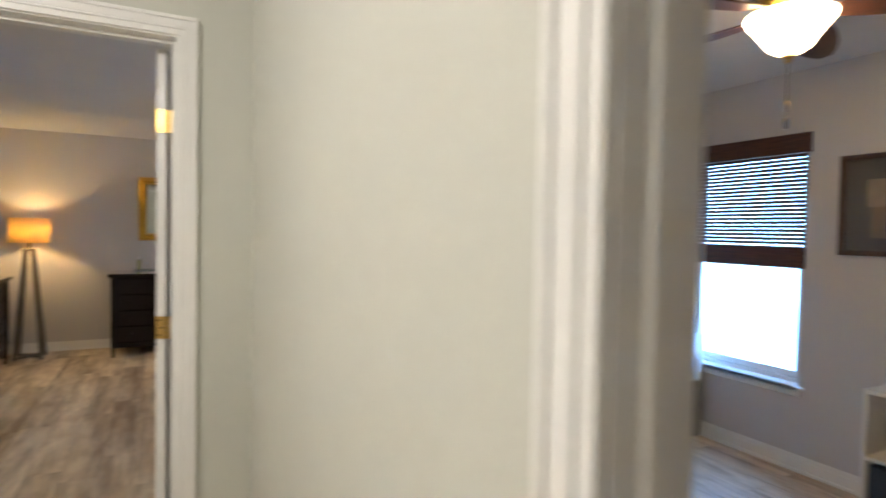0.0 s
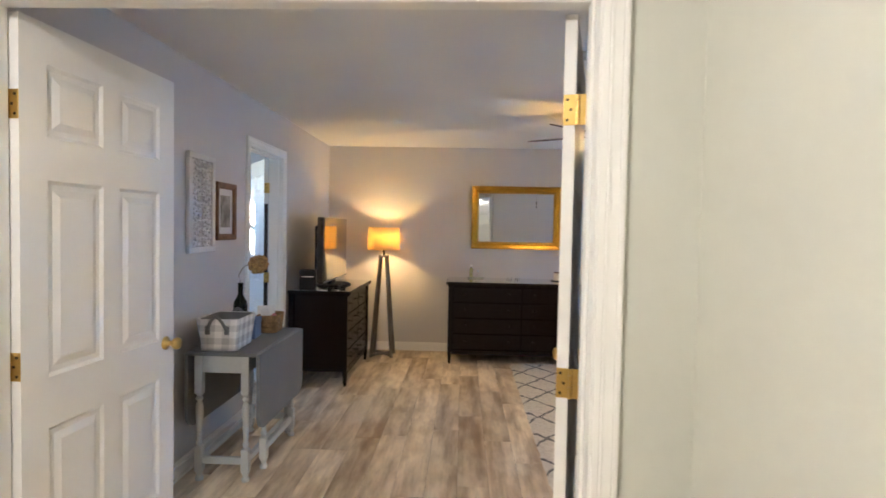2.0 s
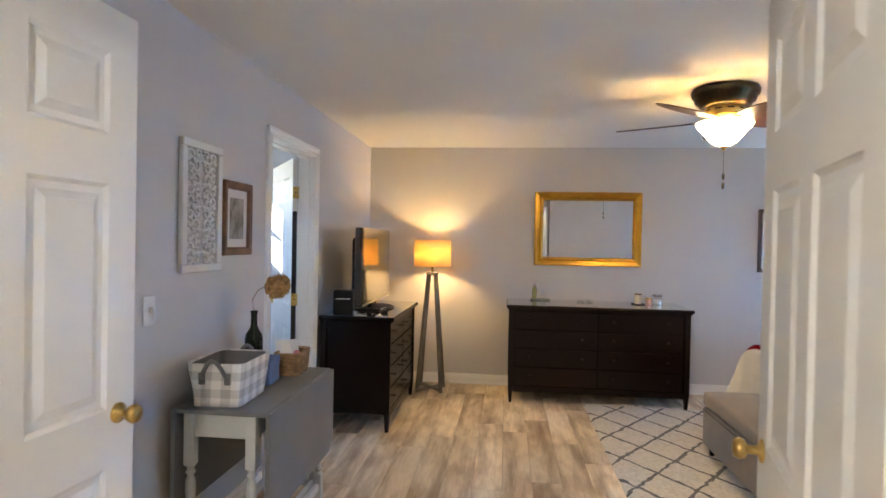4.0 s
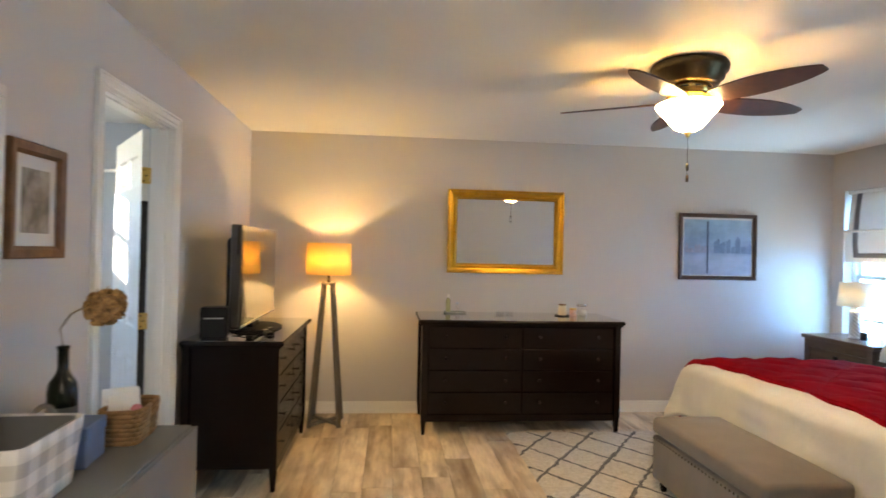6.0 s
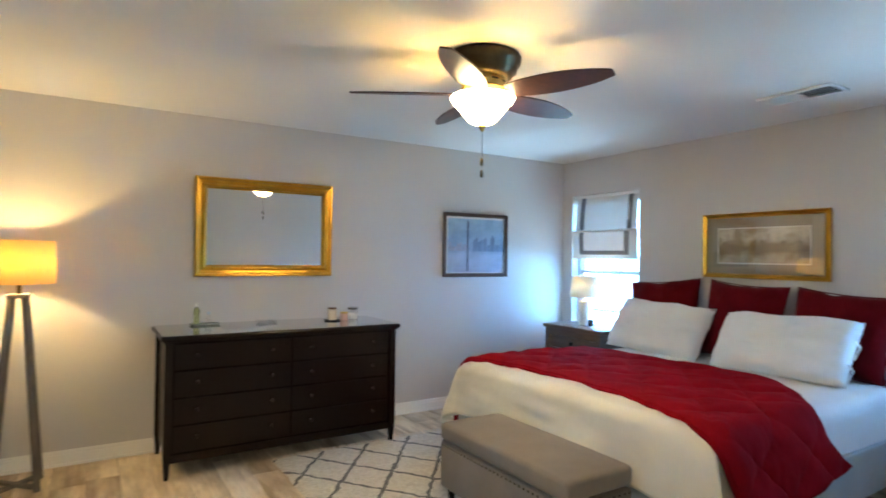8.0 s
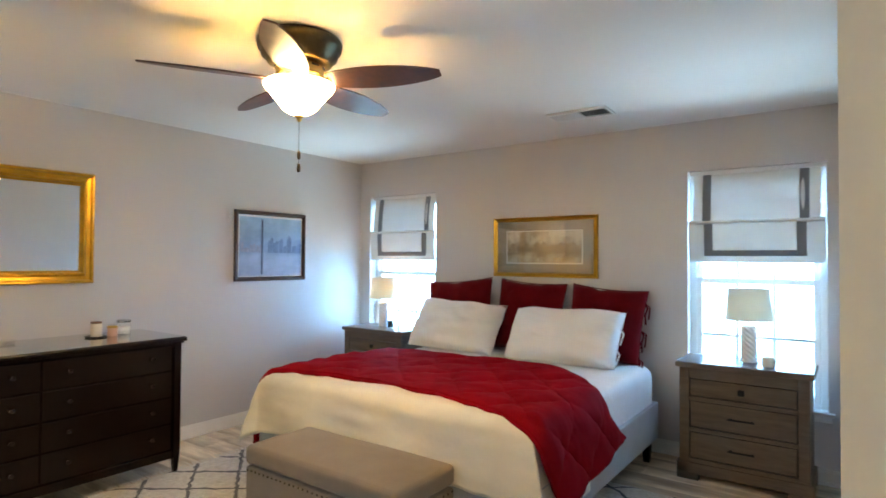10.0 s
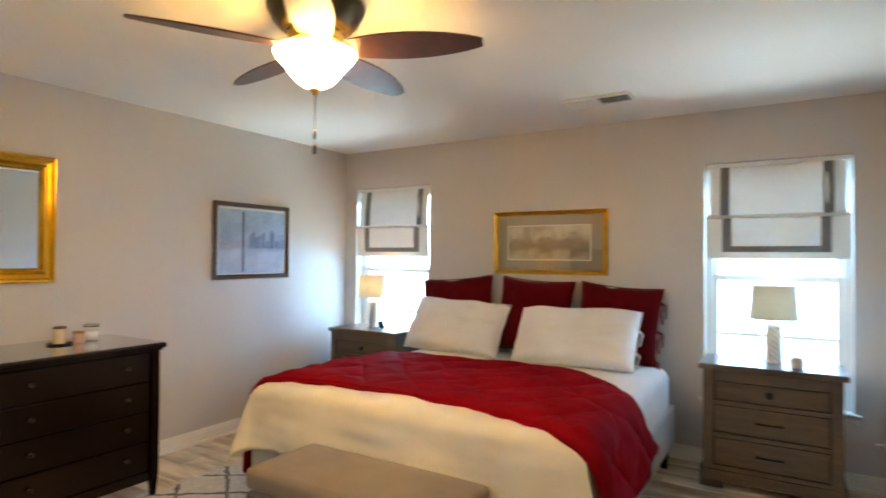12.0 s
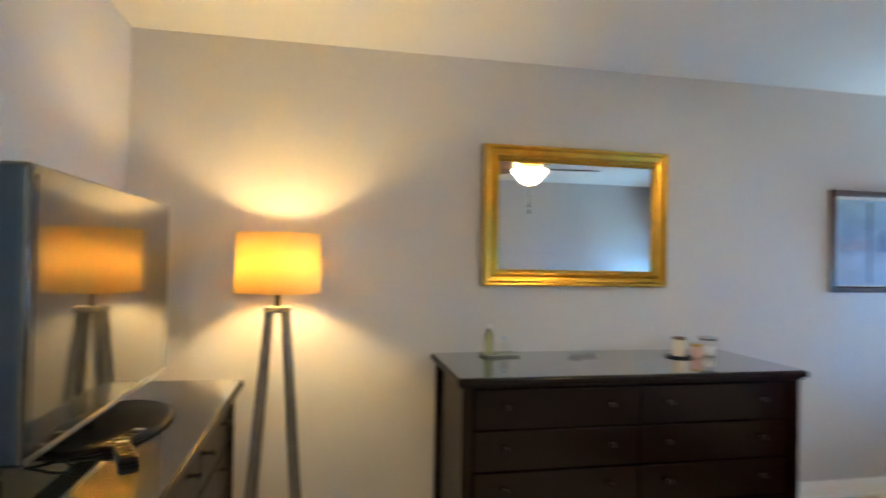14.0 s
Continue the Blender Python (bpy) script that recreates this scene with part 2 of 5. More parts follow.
THIN = pane_material()
THIN.name = "thin_glass"
GREENGLASS = glass("dark_green_glass", (0.004, 0.010, 0.003), 0.05)
TOPGLASS = paint("glass_top", (0.045, 0.05, 0.048), 0.06, 0.1, 3, 30, 0.0, 0.0, 1.0)
TOPGLASS.node_tree.nodes["Principled BSDF"].inputs["Specular IOR Level"].default_value = 1.0
TOPGLASS.node_tree.nodes["Principled BSDF"].inputs["Coat IOR"].default_value = 1.8
GLOSSY_BLACK = paint("gloss_black_plastic", (0.012, 0.012, 0.013), 0.12, 0.1, 8, 120, 0.0, 0.0, 0.6)
SCREEN = paint("tv_screen", (0.012, 0.011, 0.010), 0.12, 0.1, 2, 40, 0.0)
for gloss in (GLOSSY_BLACK, SCREEN):
    gloss.node_tree.nodes["Principled BSDF"].inputs["Specular IOR Level"].default_value = 0.6
    gloss.node_tree.nodes["Principled BSDF"].inputs["Coat Weight"].default_value = 1.0
    gloss.node_tree.nodes["Principled BSDF"].inputs["Coat IOR"].default_value = 1.55
BOWL = glow("lamp_bowl_glass", (1.0, 0.70, 0.34), 2.2)
SHADE = fabric("lamp_shade_linen", (0.84, 0.63, 0.29), 500, 0.08, 0.9, 0.0, 0.38)
CREAM_SHADE = fabric("cream_lamp_shade", (0.86, 0.80, 0.68), 500, 0.05, 0.9, 0.0, 0.32)
BLINDF = fabric("cream_roman_linen", (0.80, 0.77, 0.72), 380, 0.05, 0.95, 0.0, 0.16)
BANDF = fabric("grey_band_linen", (0.22, 0.22, 0.23), 380, 0.08, 0.95, 0.0, 0.15)
SHEET = fabric("white_cotton", (0.82, 0.82, 0.82), 500, 0.04, 0.9, 0.1, 0.0, 0.25)
CREAM = fabric("cream_coverlet", (0.80, 0.755, 0.65), 260, 0.06, 0.95, 0.2, 0.0, 0.35)
RED = fabric("crimson_quilt", (0.26, 0.005, 0.012), 320, 0.2, 0.85, 0.0, 0.0, 0.3)
REDV = fabric("crimson_velvet", (0.13, 0.004, 0.008), 240, 0.25, 0.85, 0.05, 0.0, 0.3)
BEDF = fabric("pale_grey_upholstery", (0.42, 0.45, 0.48), 350, 0.1)
BENCHF = fabric("taupe_upholstery", (0.23, 0.185, 0.145), 350, 0.14)
for cloth in (RED, REDV):
    cloth.node_tree.nodes["Principled BSDF"].inputs["Specular IOR Level"].default_value = 0.02
RUG = rug_material()
FRINGE = fabric("rug_fringe", (0.72, 0.68, 0.60))
SLATE = paint("slate_grey_paint", (0.17, 0.175, 0.18), 0.45, 0.10, 3, 70, 0.08)
PALE = paint("pale_grey_paint", (0.55, 0.57, 0.56), 0.5, 0.10, 4, 70, 0.08)
BLACK = paint("black_plastic", (0.009, 0.009, 0.010), 0.4, 0.2, 8, 120, 0.05)
BLACK.node_tree.nodes["Principled BSDF"].inputs["Specular IOR Level"].default_value = 0.22
CERAMIC = paint("white_ceramic", (0.78, 0.77, 0.75), 0.25, 0.05, 6, 40, 0.03)
PLASTIC = paint("white_plastic", (0.80, 0.79, 0.77), 0.35, 0.03)
WICKER = paint("woven_wicker", (0.34, 0.19, 0.075), 0.7, 0.45, 30, 140, 0.5)
DRIED = paint("dried_flower", (0.55, 0.32, 0.12), 0.9, 0.5, 40, 140, 0.5)
STEM = paint("dried_stem", (0.38, 0.33, 0.24), 0.85, 0.2)
PAPER = paint("white_paper", (0.78, 0.75, 0.70), 0.85, 0.05)
PINK = paint("pink_print", (0.62, 0.22, 0.24), 0.8, 0.1)
BLUEBOX = paint("blue_cloth_box", (0.14, 0.20, 0.34), 0.8, 0.15, 10, 200, 0.2)
WAX = paint("cream_wax", (0.72, 0.62, 0.46), 0.6, 0.06)
PEACH = paint("peach_label", (0.66, 0.40, 0.30), 0.6, 0.08)
LIQUID = glass("pale_green_liquid", (0.80, 0.86, 0.45), 0.05)
BAMBOO = wood("woven_brown_blind", (0.045, 0.018, 0.012), (0.14, 0.055, 0.032), 0.6, (40, 3, 40))
NAVY = fabric("navy_cloth", (0.03, 0.045, 0.08))
LAWN = paint("lawn_ground", (0.14, 0.14, 0.08), 0.95, 0.3, 0.5, 6, 0.3)
# emission added to throw blue daylight in through the windows
DAY_GLOW = glow("daylight_glow", (0.19, 0.50, 1.0), 0.38)


# ---------------- building helpers ----------------
def thing(name, label, category, at=(0, 0, 0), turn=0.0, group="", kind=""):
    ob = new(name)
    ob.empty_display_size = 0.1
    ob.matrix_world = pose(*at, 0, 0, turn)
    return tagged(ob, label, category, group, kind)


def mesh_of(name, bm, material, smooth=False):
    me = bpy.data.meshes.new(name)
    bmesh.ops.recalc_face_normals(bm, faces=bm.faces)
    for f in bm.faces:
        f.smooth = smooth
    bm.to_mesh(me)
    bm.free()
    me.materials.append(material)
    return me


def part(name, bm, material, parent, label="", smooth=False, at=None):
    ob = new(name, mesh_of(name, bm, material, smooth))
    ob.parent = parent
    if at is not None:
        ob.matrix_basis = at
    return tagged(ob, label)


def solo(name, bm, material, label, category, smooth=False, at=None, group="", kind=""):
    ob = new(name, mesh_of(name, bm, material, smooth))
    if at is not None:
        ob.matrix_world = at
    return tagged(ob, label, category, group, kind)


def box(x0, x1, y0, y1, z0, z1, bevel=0.0, bm=None, seg=1):
    b = bmesh.new()
    bmesh.ops.create_cube(b, size=1)
    bmesh.ops.scale(b, vec=(abs(x1 - x0), abs(y1 - y0), abs(z1 - z0)), verts=b.verts)
    bmesh.ops.translate(b, vec=((x0 + x1) / 2, (y0 + y1) / 2, (z0 + z1) / 2), verts=b.verts)
    if bevel:
        bmesh.ops.bevel(b, geom=b.edges[:], offset=bevel, segments=seg, affect="EDGES", profile=0.5)
    return join(bm, b)


def join(bm, b):
    if bm is None:
        return b
    me = bpy.data.meshes.new("tmp")
    b.to_mesh(me)
    b.free()
    bm.from_mesh(me)
    bpy.data.meshes.remove(me)
    return bm


def lathe(profile, seg=32, bm=None, twist=0.0, ribs=0, rib=0.0):
    """Turns a profile of (radius, height) round the z axis."""
    b = bmesh.new()
    rings = []
    for r, z in profile:
        ring = []
        for k in range(seg):
            a = 2 * math.pi * k / seg
            rr = r * (1 + (rib * math.cos(ribs * (a + twist * z)) if ribs else 0))
            ring.append(b.verts.new((rr * math.cos(a), rr * math.sin(a), z)))
        rings.append(ring)
    for p, q in zip(rings, rings[1:]):
        for k in range(seg):
            b.faces.new((p[k], p[(k + 1) % seg], q[(k + 1) % seg], q[k]))
    if profile[0][0] > 1e-4:
        b.faces.new(rings[0][::-1])
    if profile[-1][0] > 1e-4:
        b.faces.new(rings[-1])
    bmesh.ops.remove_doubles(b, verts=b.verts, dist=1e-5)
    return join(bm, b)


def shell(profile, seg=40, bm=None):
    """A lathe left open at both ends (for shades and bowls given with both faces)."""
    b = bmesh.new()
    rings = [[b.verts.new((r * math.cos(2 * math.pi * k / seg), r * math.sin(2 * math.pi * k / seg), z)) for k in range(seg)] for r, z in profile]
    for p, q in zip(rings, rings[1:]):
        for k in range(seg):
            b.faces.new((p[k], p[(k + 1) % seg], q[(k + 1) % seg], q[k]))
    bmesh.ops.remove_doubles(b, verts=b.verts, dist=1e-5)
    return join(bm, b)


def moved(b, m):
    bmesh.ops.transform(b, matrix=m, verts=b.verts)
    return b


def bar(p, q, w, d=None, bevel=0.0, bm=None):
    """A square bar from p to q."""
    p, q = Vector(p), Vector(q)
    d = d or w
    b = box(-w / 2, w / 2, -d / 2, d / 2, 0, (q - p).length, bevel)
    turn = (q - p).to_track_quat("Z", "Y").to_matrix().to_4x4()
    return join(bm, moved(b, Matrix.Translation(p) @ turn))


def rod(p, q, r, bm=None, seg=10):
    p, q = Vector(p), Vector(q)
    b = lathe([(r, 0), (r, (q - p).length)], seg)
    return join(bm, moved(b, Matrix.Translation(p) @ (q - p).to_track_quat("Z", "Y").to_matrix().to_4x4()))


def tube(points, r, bm=None, seg=8):
    """A smooth bent rod through points."""
    pts = [Vector(p) for p in points]
    b = bmesh.new()
    rings = []
    for i, p in enumerate(pts):
        t = (pts[min(i + 1, len(pts) - 1)] - pts[max(i - 1, 0)]).normalized()
        m = t.to_track_quat("Z", "Y").to_matrix()
        rings.append([b.verts.new(p + m @ Vector((r * math.cos(2 * math.pi * k / seg), r * math.sin(2 * math.pi * k / seg), 0))) for k in range(seg)])
    for a, c in zip(rings, rings[1:]):
        for k in range(seg):
            b.faces.new((a[k], a[(k + 1) % seg], c[(k + 1) % seg], c[k]))
    b.faces.new(rings[0][::-1])
    b.faces.new(rings[-1])
    return join(bm, b)


def slab(name, x0, x1, y0, y1, z0, z1, material, label, category="wall", parent=None, bevel=0.0):
    bm = box(x0, x1, y0, y1, z0, z1, bevel)
    return solo(name, bm, material, label, category, kind="structure")


def pieces_wall(name, pieces, material, label):
    """One wall mesh of several blocks that butt end to end round its openings."""
    bm = bmesh.new()
    for p in pieces:
        box(*p, bm=bm)
    return solo(name, bm, material, label, "wall", kind="structure")


# ---------------- setting ----------------
WIN = [(4.852, 5.696), (7.984, 8.845)]     # bedroom windows, along y
WZ0, WZ1 = 0.44, 2.077
W2 = (3.50, 4.36)
T = 0.16

solo("ground", box(-120, 120, -120, 120, -3.6, -3.3), LAWN, "green lawn ground around the house", "ground", kind="structure")
# far wall, right wall with three windows (bedroom two, second room one)
pieces_wall("wall_far", [(L_X - 0.12, R_X + T, F_Y, F_Y + 0.15, 0, CEIL)], WALL, "light grey painted bedroom wall behind the long dresser")
pieces_wall("wall_windows", [
    (R_X, R_X + T, A_Y, WIN[0][0], 0, CEIL), (R_X, R_X + T, WIN[0][1], WIN[1][0], 0, CEIL), (R_X, R_X + T, WIN[1][1], F_Y, 0, CEIL),
    (R_X, R_X + T, *WIN[0], 0, WZ0), (R_X, R_X + T, *WIN[1], 0, WZ0), (R_X, R_X + T, *WIN[0], WZ1, CEIL), (R_X, R_X + T, *WIN[1], WZ1, CEIL)],
    WALL, "light grey painted wall with two windows behind the bed")
pieces_wall("wall_windows_room", [
    (R_X, R_X + T, -0.12, W2[0], 0, CEIL), (R_X, R_X + T, W2[1], A_Y, 0, CEIL), (R_X, R_X + T, *W2, 0, 0.50), (R_X, R_X + T, *W2, 2.03, CEIL)],
    WALL, "grey painted wall with a window in the second room")
BY0, BY1, BZ = 6.451, 7.232, 2.075
pieces_wall("wall_left", [
    (L_X - 0.12, L_X, H_Y, BY0, 0, CEIL), (L_X - 0.12, L_X, BY1, F_Y, 0, CEIL), (L_X - 0.12, L_X, BY0, BY1, BZ, CEIL)],
    WALL, "light grey painted wall with the bathroom doorway")
DX0, DX1, DZ = -1.69, 0.062, 2.12
pieces_wall("wall_door", [
    (L_X, DX0, H_Y + 0.06, D_Y, 0, CEIL), (DX1, RET_X, H_Y + 0.06, D_Y, 0, CEIL), (DX0, DX1, H_Y + 0.06, D_Y, DZ, CEIL)],
    WALL, "light grey painted wall around the double door")
pieces_wall("wall_door_hall", [
    (L_X, DX0, H_Y, H_Y + 0.06, 0, CEIL), (DX1, RET_X, H_Y, H_Y + 0.06, 0, CEIL), (DX0, DX1, H_Y, H_Y + 0.06, DZ, CEIL)],
    HALL, "pale greige hall wall around the double door")
pieces_wall("wall_near", [(0.262, R_X, A_Y - 0.12, A_Y, 0, CEIL), (0.262, RET_X + 0.10, D_Y, A_Y - 0.12, 0, CEIL)], WALL, "light grey painted wall beside the entry")
RD0, RD1, RDZ = 0.97, 1.785, 2.07
pieces_wall("wall_hall_right", [(RET_X, RET_X + 0.10, RD1, H_Y, 0, CEIL), (RET_X, RET_X + 0.10, -1.1, RD0, 0, CEIL), (RET_X, RET_X + 0.10, RD0, RD1, RDZ, CEIL)],
            HALL, "pale greige hall wall with a doorway")
pieces_wall("wall_hall_left", [(L_X - 0.12, L_X, -1.1, H_Y, 0, CEIL)], HALL, "pale greige hall side wall")
pieces_wall("wall_hall_back", [(L_X - 0.12, RET_X + 0.10, -1.2, -1.1, 0, CEIL)], HALL, "pale greige hall end wall")
pieces_wall("wall_room_back", [(RET_X + 0.10, R_X, -0.12, 0, 0, CEIL)], WALL, "grey painted end wall of the second room")
solo("ceiling", box(BX - 0.12, R_X + T, -1.2, F_Y + 0.15, CEIL, CEIL + 0.15), WHITE_C, "matt white painted ceiling", "ceiling", kind="structure")
pieces_wall("wall_bath", [
    (BX - 0.12, BX, 5.4, 6.55, 0, CEIL), (BX - 0.12, BX, 7.45, 9.1, 0, CEIL), (BX - 0.12, BX, 6.55, 7.45, 0, 1.7), (BX - 0.12, BX, 6.55, 7.45, 2.3, CEIL),
    (BX, L_X - 0.12, 5.28, 5.4, 0, CEIL), (BX, L_X - 0.12, 8.9, 9.02, 0, CEIL)], BATHW, "blue-grey painted bathroom walls")


def baseboard(name, runs):
    """Runs of (x0, y0, x1, y1, nx, ny): along a wall, n points into the room."""
    top = thing(name, "white painted moulded baseboard along the wall", "baseboard", kind="structure")
    for x0, y0, x1, y1, nx, ny in runs:
        bm = bmesh.new()
        for d, z0, z1 in ((0.014, 0, 0.075), (0.010, 0.075, 0.092), (0.006, 0.092, 0.102), (0.024, 0, 0.018)):
            box(min(x0, x1 + nx * d, x0 + nx * d, x1), max(x0, x1, x0 + nx * d, x1 + nx * d), min(y0, y1, y0 + ny * d, y1 + ny * d), max(y0, y1, y0 + ny * d, y1 + ny * d), z0, z1, 0.002, bm)
        part("board", bm, TRIM, top)


baseboard("baseboard", [
    (L_X, F_Y, R_X, F_Y, 0, -1), (R_X, A_Y, R_X, F_Y, -1, 0), (0.262, A_Y, R_X, A_Y, 0, 1), (L_X, D_Y, L_X, BY0 - 0.07, 1, 0), (L_X, BY1 + 0.07, L_X, F_Y, 1, 0),
    (0.262, D_Y, 0.262, A_Y, -1, 0), (R_X, 0, R_X, A_Y - 0.12, -1, 0), (RET_X + 0.1, A_Y - 0.12, R_X, A_Y - 0.12, 0, -1), (RET_X, RD1 + 0.075, RET_X, H_Y, -1, 0)])


def casing(top, axis, face, out, a0, a1, head, w=0.075):
    """Moulded trim round a doorway on the wall face (axis 'x' or 'y' is the wall's normal); out is +1 or -1."""
    steps = ((0.0, 0.30, 0.014), (0.30, 0.42, 0.019), (0.42, 0.80, 0.016), (0.80, 1.0, 0.022))

    def add(bm, lo, hi, z0, z1, t):
        f0, f1 = sorted((face, face + out * t))
        if axis == "y":
            box(lo, hi, f0, f1, z0, z1, 0.002, bm)
        else:
            box(f0, f1, lo, hi, z0, z1, 0.002, bm)

    for side in (0, 1):
        bm = bmesh.new()
        for s0, s1, t in steps:
            lo, hi = (a0 - s1 * w, a0 - s0 * w) if side == 0 else (a1 + s0 * w, a1 + s1 * w)
            add(bm, lo, hi, 0, head + s0 * w, t)
        part("side_casing", bm, TRIM, top)
    bm = bmesh.new()
    for s0, s1, t in steps:
        add(bm, a0 - s1 * w, a1 + s1 * w, head + s0 * w, head + s1 * w, t)
    part("head_casing", bm, TRIM, top)


def jamb(top, axis, f0, f1, a0, a1, head, stop):
    """Lining of a doorway with a door stop."""
    bm = bmesh.new()
    th = 0.004
    for lo, hi, z0, z1 in ((a0 - 0.001, a0 + th, 0, head), (a1 - th, a1 + 0.001, 0, head), (a0 + th, a1 - th, head - th, head + 0.001)):
        box(*((lo, hi, f0, f1) if axis == "y" else (f0, f1, lo, hi)), z0, z1, 0, bm)
    s0, s1 = stop
    for lo, hi, z0, z1 in ((a0 + th, a0 + th + 0.011, 0, head - th), (a1 - th - 0.011, a1 - th, 0, head - th), (a0 + th + 0.011, a1 - th - 0.011, head - th - 0.011, head - th)):
        box(*((lo, hi, s0, s1) if axis == "y" else (s0, s1, lo, hi)), z0, z1, 0.002, bm)
    part("jamb", bm, TRIM, top)


fr = thing("door_frame", "white moulded casing around the double doorway", "door frame", kind="structure")
casing(fr, "y", H_Y, -1, DX0, DX1, DZ, 0.07)
casing(fr, "y", D_Y, 1, DX0, DX1, DZ, 0.07)
jamb(fr, "y", H_Y, D_Y, DX0, DX1, DZ, (3.815, 3.86))
fr = thing("door_frame_bath", "white moulded casing around the bathroom doorway", "door frame", kind="structure")
casing(fr, "x", L_X, 1, BY0, BY1, BZ, 0.065)
jamb(fr, "x", L_X - 0.12, L_X, BY0, BY1, BZ, (L_X - 0.07, L_X - 0.03))
fr = thing("door_frame_room", "white moulded casing around the second room's doorway", "door frame", kind="structure")
casing(fr, "x", RET_X, -1, RD0, RD1, RDZ)
jamb(fr, "x", RET_X, RET_X + 0.10, RD0, RD1, RDZ, (RET_X + 0.03, RET_X + 0.065))


def panel_door(name, width, height, at, turn, label, knob_side=1, mirrored=False):
    """Six-panel door; local x runs from the hinge to the free edge, y through the leaf."""
    th = 0.035
    top = thing(name, label, "door", at, turn, kind="structure")
    rows = [(0.26, 0.78), (0.95, 1.60), (1.74, height - 0.13)]
    cols = [(0.11, width / 2 - 0.045), (width / 2 + 0.045, width - 0.11)]
    bm = bmesh.new()
    zs = [0] + [v for r in rows for v in r] + [height]
    for i in range(0, len(zs), 2):
        box(0, width, -th / 2, th / 2, zs[i], zs[i + 1], 0, bm)
    xs = [0] + [v for c in cols for v in c] + [width]
    for r in rows:
        for i in range(0, len(xs), 2):
            box(xs[i], xs[i + 1], -th / 2, th / 2, r[0], r[1], 0, bm)
    part("leaf", bm, DOORW, top)
    for r in rows:
        for c in cols:
            b = bmesh.new()
            for s in (-1, 1):
                rings = []
                for inset, dep in ((0, th / 2), (0.012, th / 2 - 0.009), (0.03, th / 2 - 0.009), (0.055, th / 2 - 0.001)):
                    rings.append([b.verts.new((x, s * dep, z)) for x, z in ((c[0] + inset, r[0] + inset), (c[1] - inset, r[0] + inset), (c[1] - inset, r[1] - inset), (c[0] + inset, r[1] - inset))])
                for p, q in zip(rings, rings[1:]):
                    for k in range(4):
                        b.faces.new((p[k], p[(k + 1) % 4], q[(k + 1) % 4], q[k]))
                b.faces.new(rings[-1])
            part("panel", b, DOORW, top)
    for s in (-1, 1):
        b = lathe([(0.030, 0), (0.030, 0.006), (0.012, 0.012), (0.012, 0.035), (0.024, 0.042), (0.028, 0.055), (0.022, 0.068), (0.0, 0.072)], 20)
        moved(b, pose(width - 0.065, s * th / 2, 0.93, -90 * s, 0, 0))
        part("knob", b, BRASS, top, "polished brass door knob", True)
    return top


def hinge(top, z, side):
    """Brass butt hinge on the leaf's edge: plate, barrel, jamb plate and screws."""
    bm = box(-0.0025, -0.0004, -0.018, 0.020, z - 0.045, z + 0.045, 0.0008)
    box(-0.003, -0.001, 0.024, 0.052, z - 0.045, z + 0.045, 0.0008, bm)
    for k in range(5):
        rod((-0.005, 0.024, z - 0.045 + 0.018 * k), (-0.005, 0.024, z - 0.0285 + 0.018 * k), 0.0062, bm, 12)
    moved(bm, Matrix.Diagonal((1, side, 1, 1)))
    hg = part("hinge", bm, BRASS, top, "polished brass hinge")
    for dz in (-0.03, 0, 0.03):
        y = side * (-0.006 + 0.010 * (dz == 0))
        part("screw", rod((-0.002, y, z + dz), (-0.004, y, z + dz), 0.0048, None, 10), BRONZE, hg, "dark screw head")
    return hg


LEAF, DH = 0.842, 2.105
d1 = panel_door("door_1", LEAF, DH, (-1.68, 3.925, 0.008), 87, "white six-panel door standing open against the left wall")
d2 = panel_door("door_2", LEAF, DH, (0.013, 3.928, 0.008), 76.5, "white six-panel door standing open beside the entry")
for z in (0.22, 1.01, 1.825):
    hinge(d1, z, 1)
    hinge(d2, z, -1)
# near-black colour that stands in for shade inside narrow gaps
GAP_DARK = paint("gap_shade_black", (0.02, 0.017, 0.015), 0.7)
d3 = panel_door("door_3", 0.765, 2.055, (L_X - 0.14, BY1 - 0.012, 0.008), 124, "white six-panel bathroom door swung open")
for z in (0.22, 1.0, 1.80):
    hinge(d3, z, -1)
# shade of the gap beside the jamb, put on as a dark strip
part("gap_shade_strip", box(-0.0017, -0.0002, -0.0170, 0.0170, 0.02, 1.66), GAP_DARK, d3, "dark strip painting the shaded gap along the hinge edge")


